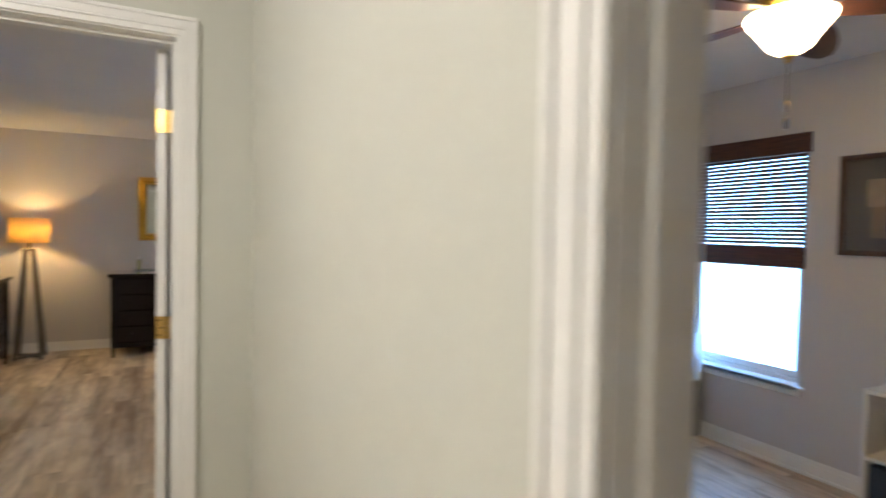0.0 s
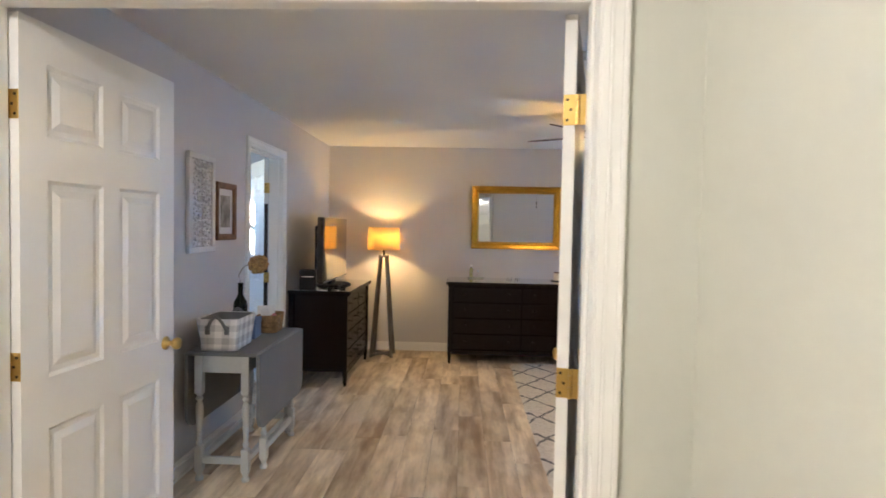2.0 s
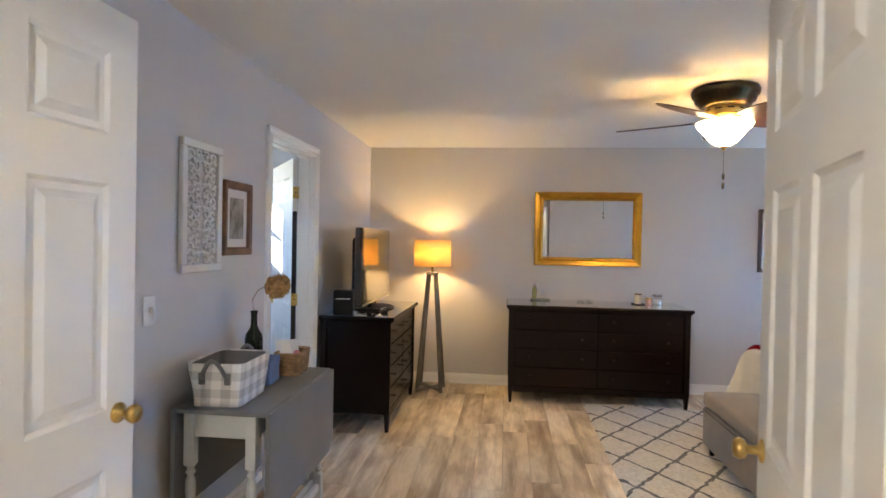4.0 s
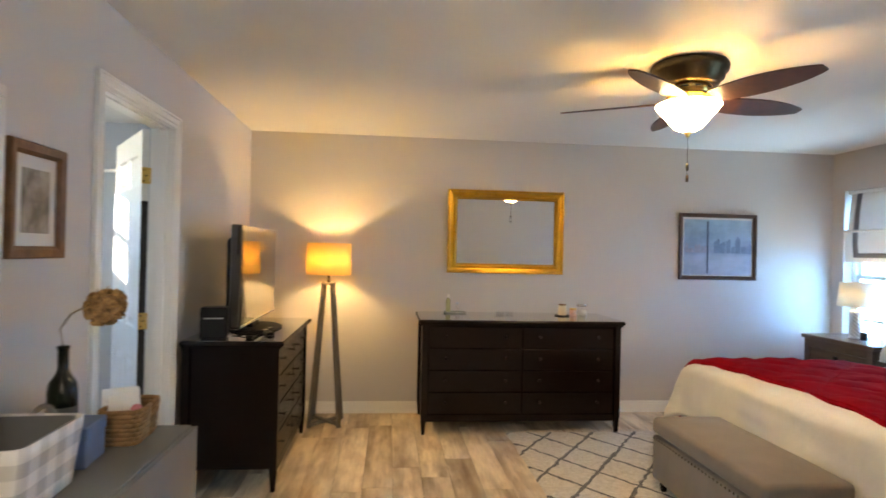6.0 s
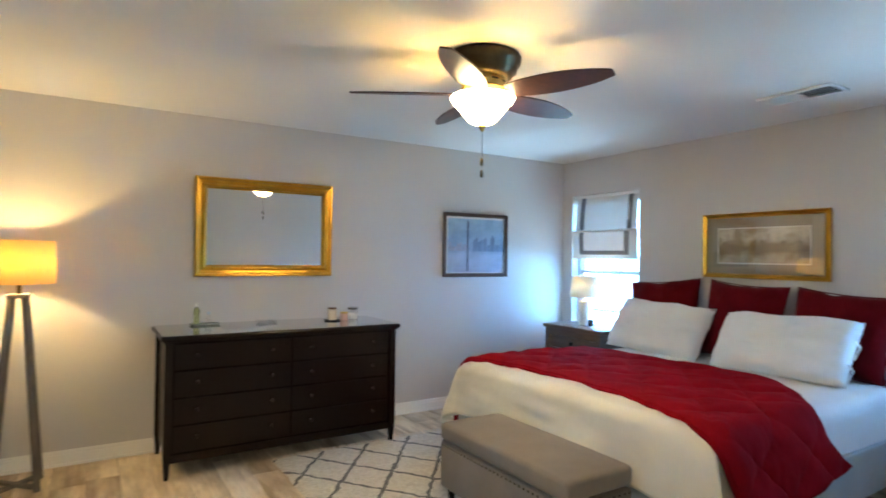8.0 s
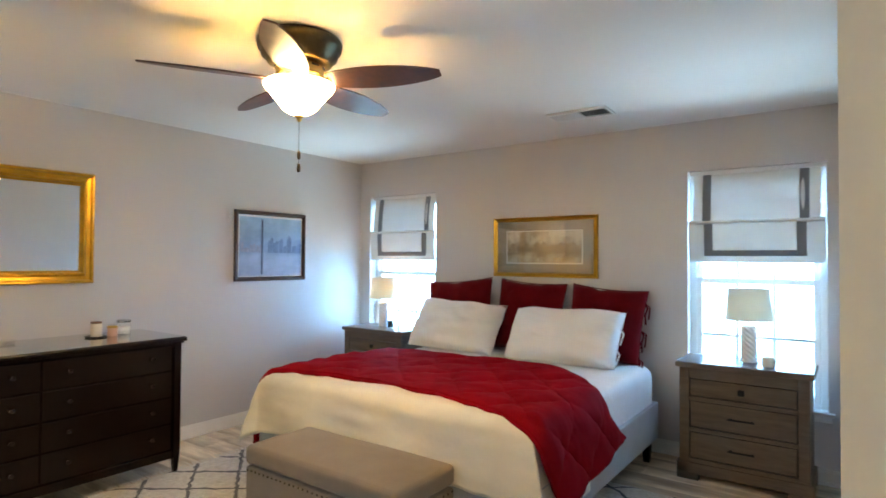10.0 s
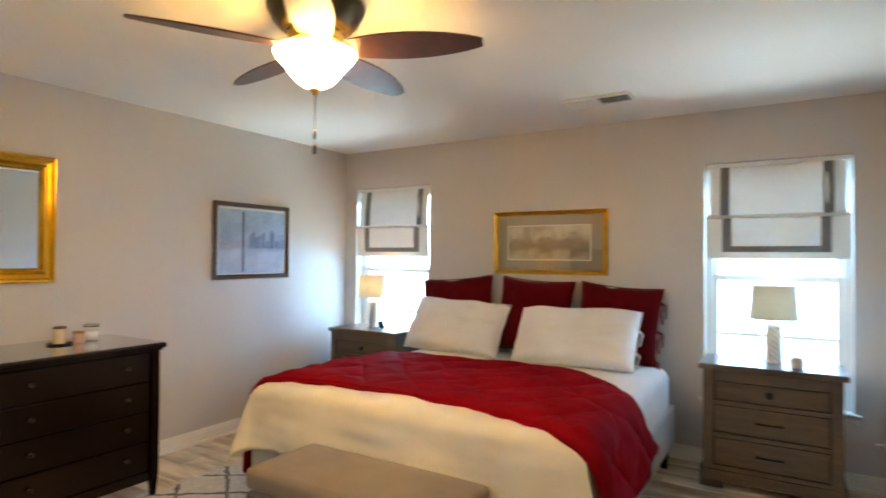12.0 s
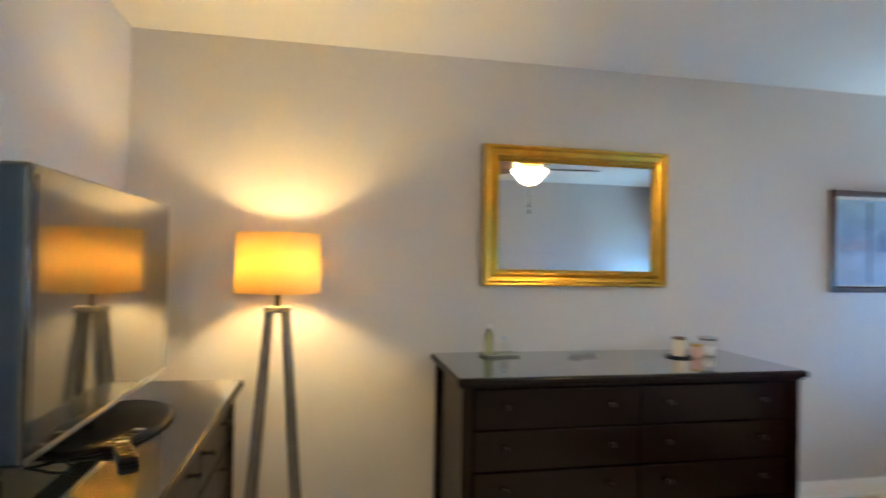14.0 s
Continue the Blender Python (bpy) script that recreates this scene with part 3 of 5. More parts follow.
def window(name, y0, y1, z0, z1, x, grid=True, bright=1):
    """Vinyl double-hung window set back in a plain reveal, with a sill."""
    top = thing(name, "white vinyl double-hung window with a painted sill", "window", kind="structure")
    xo = x + 0.085
    bm = bmesh.new()
    for a, b, c, d in ((y0, y0 + 0.045, z0, z1), (y1 - 0.045, y1, z0, z1), (y0 + 0.045, y1 - 0.045, z0, z0 + 0.045), (y0 + 0.045, y1 - 0.045, z1 - 0.045, z1)):
        box(xo, xo + 0.07, a, b, c, d, 0.004, bm)
    part("window_frame", bm, PLASTIC, top)
    mid = z0 + (z1 - z0) * 0.515
    for k, (s0, s1, dx) in enumerate(((z0 + 0.045, mid + 0.02, 0.006), (mid - 0.02, z1 - 0.045, 0.034))):
        bm = bmesh.new()
        a0, a1 = y0 + 0.045, y1 - 0.045
        for a, b, c, d in ((a0, a0 + 0.035, s0, s1), (a1 - 0.035, a1, s0, s1), (a0 + 0.035, a1 - 0.035, s0, s0 + 0.04), (a0 + 0.035, a1 - 0.035, s1 - 0.04, s1)):
            box(xo + dx, xo + dx + 0.026, a, b, c, d, 0.003, bm)
        sash = part("sash", bm, PLASTIC, top)
        if grid:
            bm = bmesh.new()
            for j in (1, 2):
                yy = a0 + 0.035 + (a1 - a0 - 0.07) * j / 3
                box(xo + dx + 0.010, xo + dx + 0.016, yy - 0.011, yy + 0.011, s0 + 0.04, s1 - 0.04, 0, bm)
            zz = (s0 + s1) / 2
            box(xo + dx + 0.009, xo + dx + 0.017, a0 + 0.035, a1 - 0.035, zz - 0.011, zz + 0.011, 0, bm)
            part("muntin", bm, PLASTIC, sash)
        pn = part("pane", box(xo + dx + 0.0185, xo + dx + 0.0215, a0 + 0.03, a1 - 0.03, s0 + 0.035, s1 - 0.035), PANE, sash)
        pn.visible_shadow = False
    bm = box(x - 0.035, xo, y0 + 0.002, y1 - 0.002, z0 - 0.002, z0 + 0.018, 0.004)
    box(x - 0.035, x - 0.001, y0 - 0.035, y1 + 0.035, z0 - 0.002, z0 + 0.018, 0.004, bm)
    box(x - 0.012, x - 0.001, y0 - 0.02, y1 + 0.02, z0 - 0.045, z0 - 0.002, 0.003, bm)
    part("window_sill", bm, TRIM, top)
    return top


window("window_1", *WIN[0], WZ0, WZ1, R_X)
window("window_2", *WIN[1], WZ0, WZ1, R_X)
window("window_3", *W2, 0.50, 2.03, R_X, grid=False)
wb = thing("window_4", "white bathroom window", "window", kind="structure")
bm = bmesh.new()
for a, b, c, d in ((6.55, 6.60, 1.7, 2.3), (7.40, 7.45, 1.7, 2.3), (6.60, 7.40, 1.7, 1.75), (6.60, 7.40, 2.25, 2.3), (6.60, 7.40, 1.98, 2.02), (6.98, 7.02, 1.75, 1.98), (6.98, 7.02, 2.02, 2.25)):
    box(BX - 0.09, BX - 0.05, a, b, c, d, 0.003, bm)
part("window_frame", bm, PLASTIC, wb)
# glowing panel added outside, stands in for daylight from the distance
solo("backdrop", box(13, 13.2, -30, 50, -3.3, 3.6), DAY_GLOW, "glowing blue panel standing in for daylight outside the windows", "backdrop", kind="structure")


def roman_blind(y0, y1, label):
    """Cream linen roman shade with a grey band, its lower part folded up."""
    top = thing("roman_blind", label, "blind", (R_X, 0, 0), group="roman blinds")
    w0, w1 = y0 + 0.012, y1 - 0.012

    def sheet(bm, ya, yb, za, zb, xa, xb, sag, cols=16, rows=10, th=0.004):
        grid = []
        for i in range(rows + 1):
            row = []
            for j in range(cols + 1):
                s, q = j / cols, i / rows
                y, z = ya + (yb - ya) * s, za + (zb - za) * q
                x = xa + (xb - xa) * q + sag * math.sin(math.pi * q) * (0.75 + 0.25 * math.sin(5 * s + 1.3)) + 0.004 * noise.noise((y * 5, z * 5, 0))
                row.append(Vector((x, y, z)))
            grid.append(row)
        for off in (0, th):
            vs = [[bm.verts.new(v + Vector((off, 0, 0))) for v in r] for r in grid]
            for a, b in zip(vs, vs[1:]):
                for j in range(cols):
                    bm.faces.new((a[j], a[j + 1], b[j + 1], b[j]))
        return bm

    band = 0.055
    inset = 0.085
    zt, zf, zb = WZ1 - 0.004, 1.700, 1.415
    bm = sheet(bmesh.new(), w0 + 0.022, w1 - 0.022, zf - 0.01, zt, 0.012, 0.055, -0.012)
    body = part("upper_panel", bm, BLINDF, top, "", True)
    for a, b in ((w0 + inset, w0 + inset + band), (w1 - inset - band, w1 - inset)):
        part("band", sheet(bmesh.new(), a, b, zf - 0.008, zt, 0.009, 0.051, -0.012, 3), BANDF, top, "dark grey linen band", True)
    part("lower_panel", sheet(bmesh.new(), w0 - 0.004, w1 + 0.004, zb, zf, 0.004, -0.004, -0.006), BLINDF, top, "", True)
    for a, b, c, d in ((w0 + inset + 0.015, w0 + inset + band + 0.015, zb + 0.045, zf), (w1 - inset - band - 0.015, w1 - inset - 0.015, zb + 0.045, zf), (w0 + inset + band + 0.015, w1 - inset - band - 0.015, zb + 0.045, zb + 0.085)):
        part("band", sheet(bmesh.new(), a, b, c, d, -0.003, -0.010, -0.006, 6), BANDF, top, "dark grey linen band", True)
    part("fold", tube([(-0.008, w0 + (w1 - w0) * k / 20, zf + 0.003 * math.sin(k * 1.7)) for k in range(21)], 0.012), BLINDF, top, "", True)
    part("head_rail", box(0.03, 0.07, y0 + 0.01, y1 - 0.01, WZ1 - 0.03, WZ1 - 0.003, 0.003), PLASTIC, top)


roman_blind(*WIN[0], "cream linen roman blind with grey bands, half raised")
roman_blind(*WIN[1], "cream linen roman blind with grey bands, beside the corner")

# woven blind in the second room
wb = thing("woven_blind", "brown woven wood blind hanging half down", "blind", (R_X, 0, 0))
part("valance", box(-0.012, 0.0, W2[0] - 0.03, W2[1] + 0.03, 1.94, 2.06, 0.004), BAMBOO, wb)
for k in range(22):
    z = 1.925 - k * 0.0255
    part("slat", box(-0.006, 0.0, W2[0] - 0.01, W2[1] + 0.01, z - 0.0105, z + 0.0105), BAMBOO, wb)
part("bottom_fold", box(-0.03, 0.0, W2[0] - 0.015, W2[1] + 0.015, 1.235, 1.37, 0.008), BAMBOO, wb)


# ---------------- bedroom: lamps and ceiling ----------------
def ceiling_fan(at, turn, label, bowl=1.0):
    top = thing("ceiling_fan", label, "ceiling fan", (*at, CEIL), turn, group="ceiling fans")
    part("housing", lathe([(0.0, 0), (0.185, -0.002), (0.195, -0.02), (0.19, -0.05), (0.175, -0.06), (0.172, -0.085), (0.15, -0.10), (0.148, -0.112), (0.118, -0.118), (0.0, -0.119)], 40), BRONZE, top, "dark bronze motor housing", True)
    plate = part("motor_plate", lathe([(0.0, -0.1185), (0.108, -0.1185), (0.112, -0.124), (0.112, -0.150), (0.104, -0.158), (0.104, -0.166), (0.112, -0.170), (0.112, -0.176), (0.09, -0.192), (0.075, -0.20), (0.07, -0.212), (0.0, -0.214)], 40), BRASS, top, "pierced brass lower plate", True)
    for k in range(10):
        part("slot", moved(box(0.1105, 0.1130, -0.020, 0.020, -0.142, -0.133, 0.001), pose(0, 0, 0, 0, 0, 36 * k + 10)), BLACK, plate, "dark vent slot")
    for k in range(5):
        m = pose(0, 0, -0.198, 0, 0, 72 * k)
        b = bmesh.new()
        n_s, rows = 26, []
        for i in range(n_s + 1):
            s = i / n_s
            x = 0.15 + 0.522 * s
            w = 0.082 * (math.sin(math.pi * min(1, max(0, 0.17 + 0.80 * s))) ** 0.62) + 0.004
            rows.append([(x, -w), (x, -w * 0.4), (x, w * 0.4), (x, w)])
        for z in (-0.0035, 0.0035):
            vs = [[b.verts.new((x, y, z)) for x, y in r] for r in rows]
            for p, q in zip(vs, vs[1:]):
                for j in range(3):
                    b.faces.new((p[j], p[j + 1], q[j + 1], q[j]))
            if z < 0:
                low = vs
        for p, q, p2, q2 in zip(low, low[1:], vs, vs[1:]):
            for j in (0, 3):
                b.faces.new((p[j], q[j], q2[j], p2[j]))
        b.faces.new([low[0][j] for j in range(4)] + [vs[0][j] for j in (3, 2, 1, 0)])
        b.faces.new([low[-1][j] for j in range(4)] + [vs[-1][j] for j in (3, 2, 1, 0)])
        blade = part("blade", moved(b, m @ pose(0, 0, 0, -13, 0, 0)), BLADE, top, "reddish brown wooden blade")
        b = box(0.07, 0.20, -0.016, 0.016, 0.004, 0.012, 0.003)
        b = join(b, moved(lathe([(0.0, 0), (0.034, 0), (0.034, 0.008), (0.0, 0.008)], 16), pose(0.21, 0, 0.004)))
        part("blade_iron", moved(b, m @ pose(0, 0, -0.006, -13, 0, 0)), BRONZE, blade, "dark bronze bracket")
    prof = [(r * bowl, z) for r, z in ((0.160, -0.212), (0.163, -0.219), (0.152, -0.238), (0.124, -0.268), (0.098, -0.300), (0.074, -0.330), (0.043, -0.348), (0.0, -0.355))]
    bw = part("bowl", shell(prof), BOWL, top, "glowing frosted glass bowl", True)
    part("bowl_lining", shell([(max(0, r - 0.005), z + 0.005) for r, z in prof]), CERAMIC, bw, "", True)
    part("finial", lathe([(0.0, -0.352), (0.022, -0.355), (0.018, -0.364), (0.010, -0.37), (0.012, -0.378), (0.0, -0.386)], 16), BRASS, top, "", True)
    ch = part("pull_chain", rod((0, 0, -0.38), (0, 0, -0.56), 0.0016, None, 6), BRONZE, top)
    part("fob", lathe([(0.0, -0.52), (0.007, -0.522), (0.0085, -0.54), (0.007, -0.558), (0.0, -0.56)], 10), BRONZE, ch, "", True)
    part("fob", lathe([(0.0, -0.58), (0.007, -0.582), (0.0085, -0.60), (0.007, -0.618), (0.0, -0.62)], 10), BRONZE, ch, "", True)
    rod_b = rod((0, 0, -0.56), (0, 0, -0.582), 0.0012, None, 6)
    part("link", rod_b, BRONZE, ch)
    return top


ceiling_fan((0.83, 6.81), 5.4, "five-blade dark bronze ceiling fan with lit bowl")
ceiling_fan((2.05, 2.73), 20, "five-blade ceiling fan with lit bowl in the second room", 0.9)

fl = thing("floor_lamp", "grey wooden floor lamp with a lit tan drum shade", "floor lamp", (-1.21, 8.68, 0))
sp = [(0.183, 1.22), (0.178, 1.478)]
part("shade", shell([sp[0], sp[1], (sp[1][0] - 0.002, 1.478), (sp[0][0] - 0.002, 1.22), sp[0]], 48), SHADE, fl, "glowing tan linen drum shade", True)
for sx in (-1, 1):
    for sy in (-1, 1):
        part("leg", bar((sx * 0.118, sy * 0.118, 0.0), (sx * 0.034, sy * 0.034, 1.14), 0.030, 0.026, 0.003), GREYW, fl)
bm = bar((-0.118, -0.118, 0.022), (0.118, 0.118, 0.022), 0.03, 0.022, 0.002)
part("brace", bm, GREYW, fl)
part("brace", bar((-0.118, 0.118, 0.026), (0.118, -0.118, 0.026), 0.03, 0.022, 0.002), GREYW, fl)
part("cap", box(-0.055, 0.055, -0.055, 0.055, 1.135, 1.16, 0.004), GREYW, fl)
part("stem", lathe([(0.012, 1.16), (0.012, 1.225), (0.014, 1.23), (0.014, 1.255), (0.0, 1.255)], 14), BRONZE, fl, "", True)
part("light_bulb", lathe([(0.010, 1.255), (0.015, 1.262), (0.017, 1.272), (0.013, 1.282), (0.0, 1.285)], 16), glow("bulb_glass", (1.0, 0.7, 0.4), 0.8), fl, "lit bulb", True)
part("spider", rod((-0.180, 0, 1.24), (-0.012, 0, 1.235), 0.002, rod((0.180, 0, 1.24), (0.012, 0, 1.235), 0.002)), BRONZE, fl)

# assumed fixture, out of view, added to go with the hall bulb
hl = thing("assumed_hall_light", "assumed flush ceiling light, unseen, added to light the hall", "ceiling light", (-1.15, 2.2, CEIL))
part("base", lathe([(0.0, 0), (0.15, 0), (0.15, -0.02), (0.0, -0.02)], 32), BRASS, hl, "", True)
part("diffuser", shell([(0.14, -0.02), (0.135, -0.05), (0.10, -0.075), (0.05, -0.085), (0.0, -0.087)], 32), glow("hall_diffuser", (1.0, 0.85, 0.68), 0.25), hl, "", True)

sd = thing("smoke_detector", "round white smoke detector on the ceiling", "smoke detector", (0.306, 5.379, CEIL))
part("body", lathe([(0.0, 0), (0.068, 0), (0.068, -0.012), (0.060, -0.03), (0.040, -0.036), (0.0, -0.037)], 32), PLASTIC, sd, "", True)
part("grille_ring", lathe([(0.052, -0.0335), (0.054, -0.038), (0.046, -0.039), (0.045, -0.036)], 32), PLASTIC, sd, "", True)

vt = thing("ceiling_vent", "white metal slatted ceiling air vent", "vent", (2.811, 6.245, CEIL))
bm = bmesh.new()
for a in ((-0.11, -0.085, -0.215, 0.215), (0.085, 0.11, -0.215, 0.215), (-0.085, 0.085, -0.215, -0.195), (-0.085, 0.085, 0.195, 0.215), (-0.085, 0.085, -0.006, 0.006)):
    box(*a, -0.016, -0.001, 0.003, bm)
part("frame", bm, PLASTIC, vt)
# no duct is built: its darkness is a black sheet
part("backing", box(-0.085, 0.085, -0.195, 0.195, -0.0025, -0.001), BLACK, vt, "black sheet painting the darkness of the duct")
for side in (-1, 1):
    for k in range(9):
        b = box(-0.085, 0.085, -0.0095, 0.0095, -0.0006, 0.0006)
        part("slat", moved(b, pose(0, side * (0.02 + 0.0205 * k), -0.0105, -42 * side, 0, 0)), PLASTIC, vt)


# ---------------- bedroom: furniture ----------------
def knob_small(top, at, m, r=0.011):
    b = lathe([(0.005, 0), (0.005, 0.012), (r, 0.016), (r, 0.024), (0.0, 0.027)], 12)
    return part("knob", moved(b, Matrix.Translation(at) @ m), KNOB, top, "small dark metal knob", True)


def chest(name, w, depth, h, cols, rows, at, turn, label, group="dressers"):
    """Dark dresser; local x along the front, the front faces -y."""
    top = thing(name, label, "dresser", at, turn, group=group)
    leg, z0 = 0.045, 0.13
    bm = box(0.02, w - 0.02, 0.03, depth, z0, h - 0.03, 0.003)
    part("body", bm, ESPRESSO, top)
    bm = box(-0.025, w + 0.025, -0.03, depth + 0.005, h - 0.026, h, 0.006, None, 2)
    box(-0.012, w + 0.012, -0.014, depth, h - 0.040, h - 0.026, 0.003, bm)
    part("top", bm, ESPRESSO, top)
    part("glass_top", box(-0.018, w + 0.018, -0.022, depth - 0.003, h + 0.0005, h + 0.0055, 0.001), TOPGLASS, top, "polished dark glass sheet")
    for sx in (0, 1):
        for sy in (0, 1):
            b = box(-leg / 2, leg / 2, -leg / 2, leg / 2, 0, h - 0.041)
            for v in b.verts:
                if v.co.z < 0.01:
                    v.co.x *= 0.55
                    v.co.y *= 0.55
            cutz = bmesh.ops.bisect_plane(b, geom=b.verts[:] + b.edges[:] + b.faces[:], plane_co=(0, 0, 0.15), plane_no=(0, 0, 1))
            for g in cutz["geom_cut"]:
                if isinstance(g, bmesh.types.BMVert):
                    g.co.x = math.copysign(leg / 2, g.co.x)
                    g.co.y = math.copysign(leg / 2, g.co.y)
            part("leg", moved(b, pose(leg / 2 if not sx else w - leg / 2, leg / 2 if not sy else depth - leg / 2, 0)), ESPRESSO, top)
    bm = box(leg, w - leg, 0.012, 0.03, z0 - 0.03, z0 + 0.022, 0.002)
    part("apron", bm, ESPRESSO, top)
    x0, x1 = leg + 0.008, w - leg - 0.008
    zlo, zhi = z0 + 0.03, h - 0.048
    cw, rh = (x1 - x0) / cols, (zhi - zlo) / rows
    for r in range(rows):
        for c in range(cols):
            a, b2 = x0 + c * cw + 0.004, x0 + (c + 1) * cw - 0.004
            p, q = zlo + r * rh + 0.004, zlo + (r + 1) * rh - 0.004
            dr = part("drawer", box(a, b2, 0.008, 0.030, p, q, 0.004, None, 2), ESPRESSO, top)
            for f in (0.18, 0.82):
                knob_small(dr, (a + (b2 - a) * f, 0.008, (p + q) / 2 + 0.01), pose(0, 0, 0, 90, 0, 0))
    return top


chest("dresser", 1.60, 0.60, 0.895, 2, 4, (-0.45, 8.355, 0), 0, "dark espresso wooden dresser with eight drawers and glass top")
chest("tv_dresser", 1.12, 0.55, 0.88, 2, 4, (-1.345, 7.345, 0), 90, "dark espresso wooden dresser under the television")

# television
tv = thing("television", "black flat television on an oval stand", "television", (-1.60, 7.88, 0.886))
part("casing", box(-0.045, 0.02, -0.50, 0.50, 0.06, 0.675, 0.010, None, 2), GLOSSY_BLACK, tv)
b = box(-0.105, -0.044, -0.38, 0.38, 0.11, 0.60, 0.03, None, 3)
part("back_cover", b, BLACK, tv)
part("screen", box(0.0195, 0.0215, -0.474, 0.474, 0.105, 0.652), SCREEN, tv, "dark glossy screen")
part("lower_trim", box(0.0195, 0.0235, -0.49, 0.49, 0.064, 0.076, 0.001), paint("silver_trim", (0.5, 0.5, 0.5), 0.3, 0.05, 4, 60, 0.02, 1.0), tv, "silver lower trim line")
part("neck", box(-0.045, -0.005, -0.09, 0.09, 0.012, 0.09, 0.006), BLACK, tv)
b = lathe([(0.0, 0), (0.16, 0), (0.165, 0.006), (0.15, 0.014), (0.0, 0.016)], 32)
for v in b.verts:
    v.co.y *= 1.65
part("stand", b, BLACK, tv, "", True)
sb = thing("speaker_box", "small black plastic speaker box on the dresser", "speaker", (-1.74, 7.44, 0.886))
part("body", box(-0.075, 0.075, -0.06, 0.06, 0, 0.185, 0.010, None, 2), BLACK, sb)
part("trim_line", box(-0.055, 0.055, -0.0612, -0.0595, 0.118, 0.124), PLASTIC, sb, "pale front line")
sb.rotation_euler[2] = radians(8)
for k, (x, y, a) in enumerate(((-1.47, 7.62, 25), (-1.50, 7.72, -15))):
    rc = thing("remote_control", "black remote control lying on the dresser", "remote control", (x, y, 0.8865), a, group="remote controls")
    part("body", box(-0.022, 0.022, -0.085, 0.085, 0, 0.018, 0.006, None, 2), BLACK, rc)
    for j in range(5):
        part("button_row", box(-0.014, 0.014, -0.06 + 0.028 * j, -0.05 + 0.028 * j, 0.017, 0.0195), PLASTIC if j == 4 else SCREEN, rc)
cb = solo("power_cable", tube([(-1.62 + 0.06 * math.cos(k * 0.7), 7.55 + 0.012 * k, 0.892 + 0.010 * abs(math.sin(k * 0.9))) for k in range(16)], 0.004), BLACK, "tangled black cable behind the television", "cable", True)


def picture(name, w, h, at, turn, frame_mat, fw, label, category, steps, depth=0.028):
    """Frame round a flat field; local x along the wall, z up, the front faces -y."""
    top = thing(name, label, category, at, turn)
    for side in range(4):
        b = bmesh.new()
        rings = []
        length = w if side % 2 == 0 else h
        for s, d in steps:
            o = s * fw
            rings.append((b.verts.new((-length / 2 + o, -d * depth, o)), b.verts.new((length / 2 - o, -d * depth, o))))
        for p, q in zip(rings, rings[1:]):
            b.faces.new((p[0], p[1], q[1], q[0]))
        m = (pose(0, 0, 0), pose(w / 2, 0, h / 2, 0, -90, 0), pose(0, 0, h, 0, 180, 0), pose(-w / 2, 0, h / 2, 0, 90, 0))[side]
        part("frame_side", moved(b, m), frame_mat, top)
    part("backing", box(-w / 2 + 0.01, w / 2 - 0.01, -0.006, -0.001, 0.01, h - 0.01), PAPER, top)
    return top


GILT_STEPS = ((0, 0), (0.0, 0.7), (0.08, 1.0), (0.22, 0.95), (0.30, 0.6), (0.55, 0.5), (0.72, 0.85), (0.82, 0.8), (0.88, 0.45), (1.0, 0.35))
FLAT_STEPS = ((0, 0), (0.0, 0.8), (0.12, 1.0), (0.7, 0.85), (0.85, 0.6), (1.0, 0.4))

mr = picture("wall_mirror", 1.056, 0.745, (0.320, F_Y - 0.002, 1.245), 0, GOLD, 0.086, "rectangular mirror in a wide gilt frame", "mirror", GILT_STEPS, 0.048)
part("mirror_pane", box(-0.45, 0.45, -0.0115, -0.008, 0.078, 0.667), MIRROR, mr, "silvered mirror glass")


def art(name, bands, blobs):
    """Soft painted picture: a vertical wash and noise patches, on local x and z."""
    m, n, l, p = nodes_of(name)
    c = n.new("ShaderNodeTexCoord")
    g = n.new("ShaderNodeSeparateXYZ")
    l.new(c.outputs["Generated"], g.inputs[0])
    r = n.new("ShaderNodeValToRGB")
    el = r.color_ramp.elements
    el[0].position, el[0].color = bands[0][0], (*bands[0][1], 1)
    el[1].position, el[1].color = bands[-1][0], (*bands[-1][1], 1)
    for pos, col in bands[1:-1]:
        e = el.new(pos)
        e.color = (*col, 1)
    l.new(g.outputs[2], r.inputs[0])
    mp = n.new("ShaderNodeMapping")
    mp.inputs["Scale"].default_value = blobs[2]
    l.new(c.outputs["Object"], mp.inputs["Vector"])
    f = noise_of(n, l, blobs[1], 6, mp.outputs[0], 0.6)
    col = mix_rgb(n, l, "MULTIPLY", blobs[3], r.outputs[0], ramp(n, l, f, blobs[0], (1, 1, 1), 0.42, 0.6))
    l.new(col, p.inputs["Base Color"])
    p.inputs["Roughness"].default_value, p.inputs["Coat Weight"].default_value, p.inputs["Coat Roughness"].default_value = 0.6, 1.0, 0.02
    return m


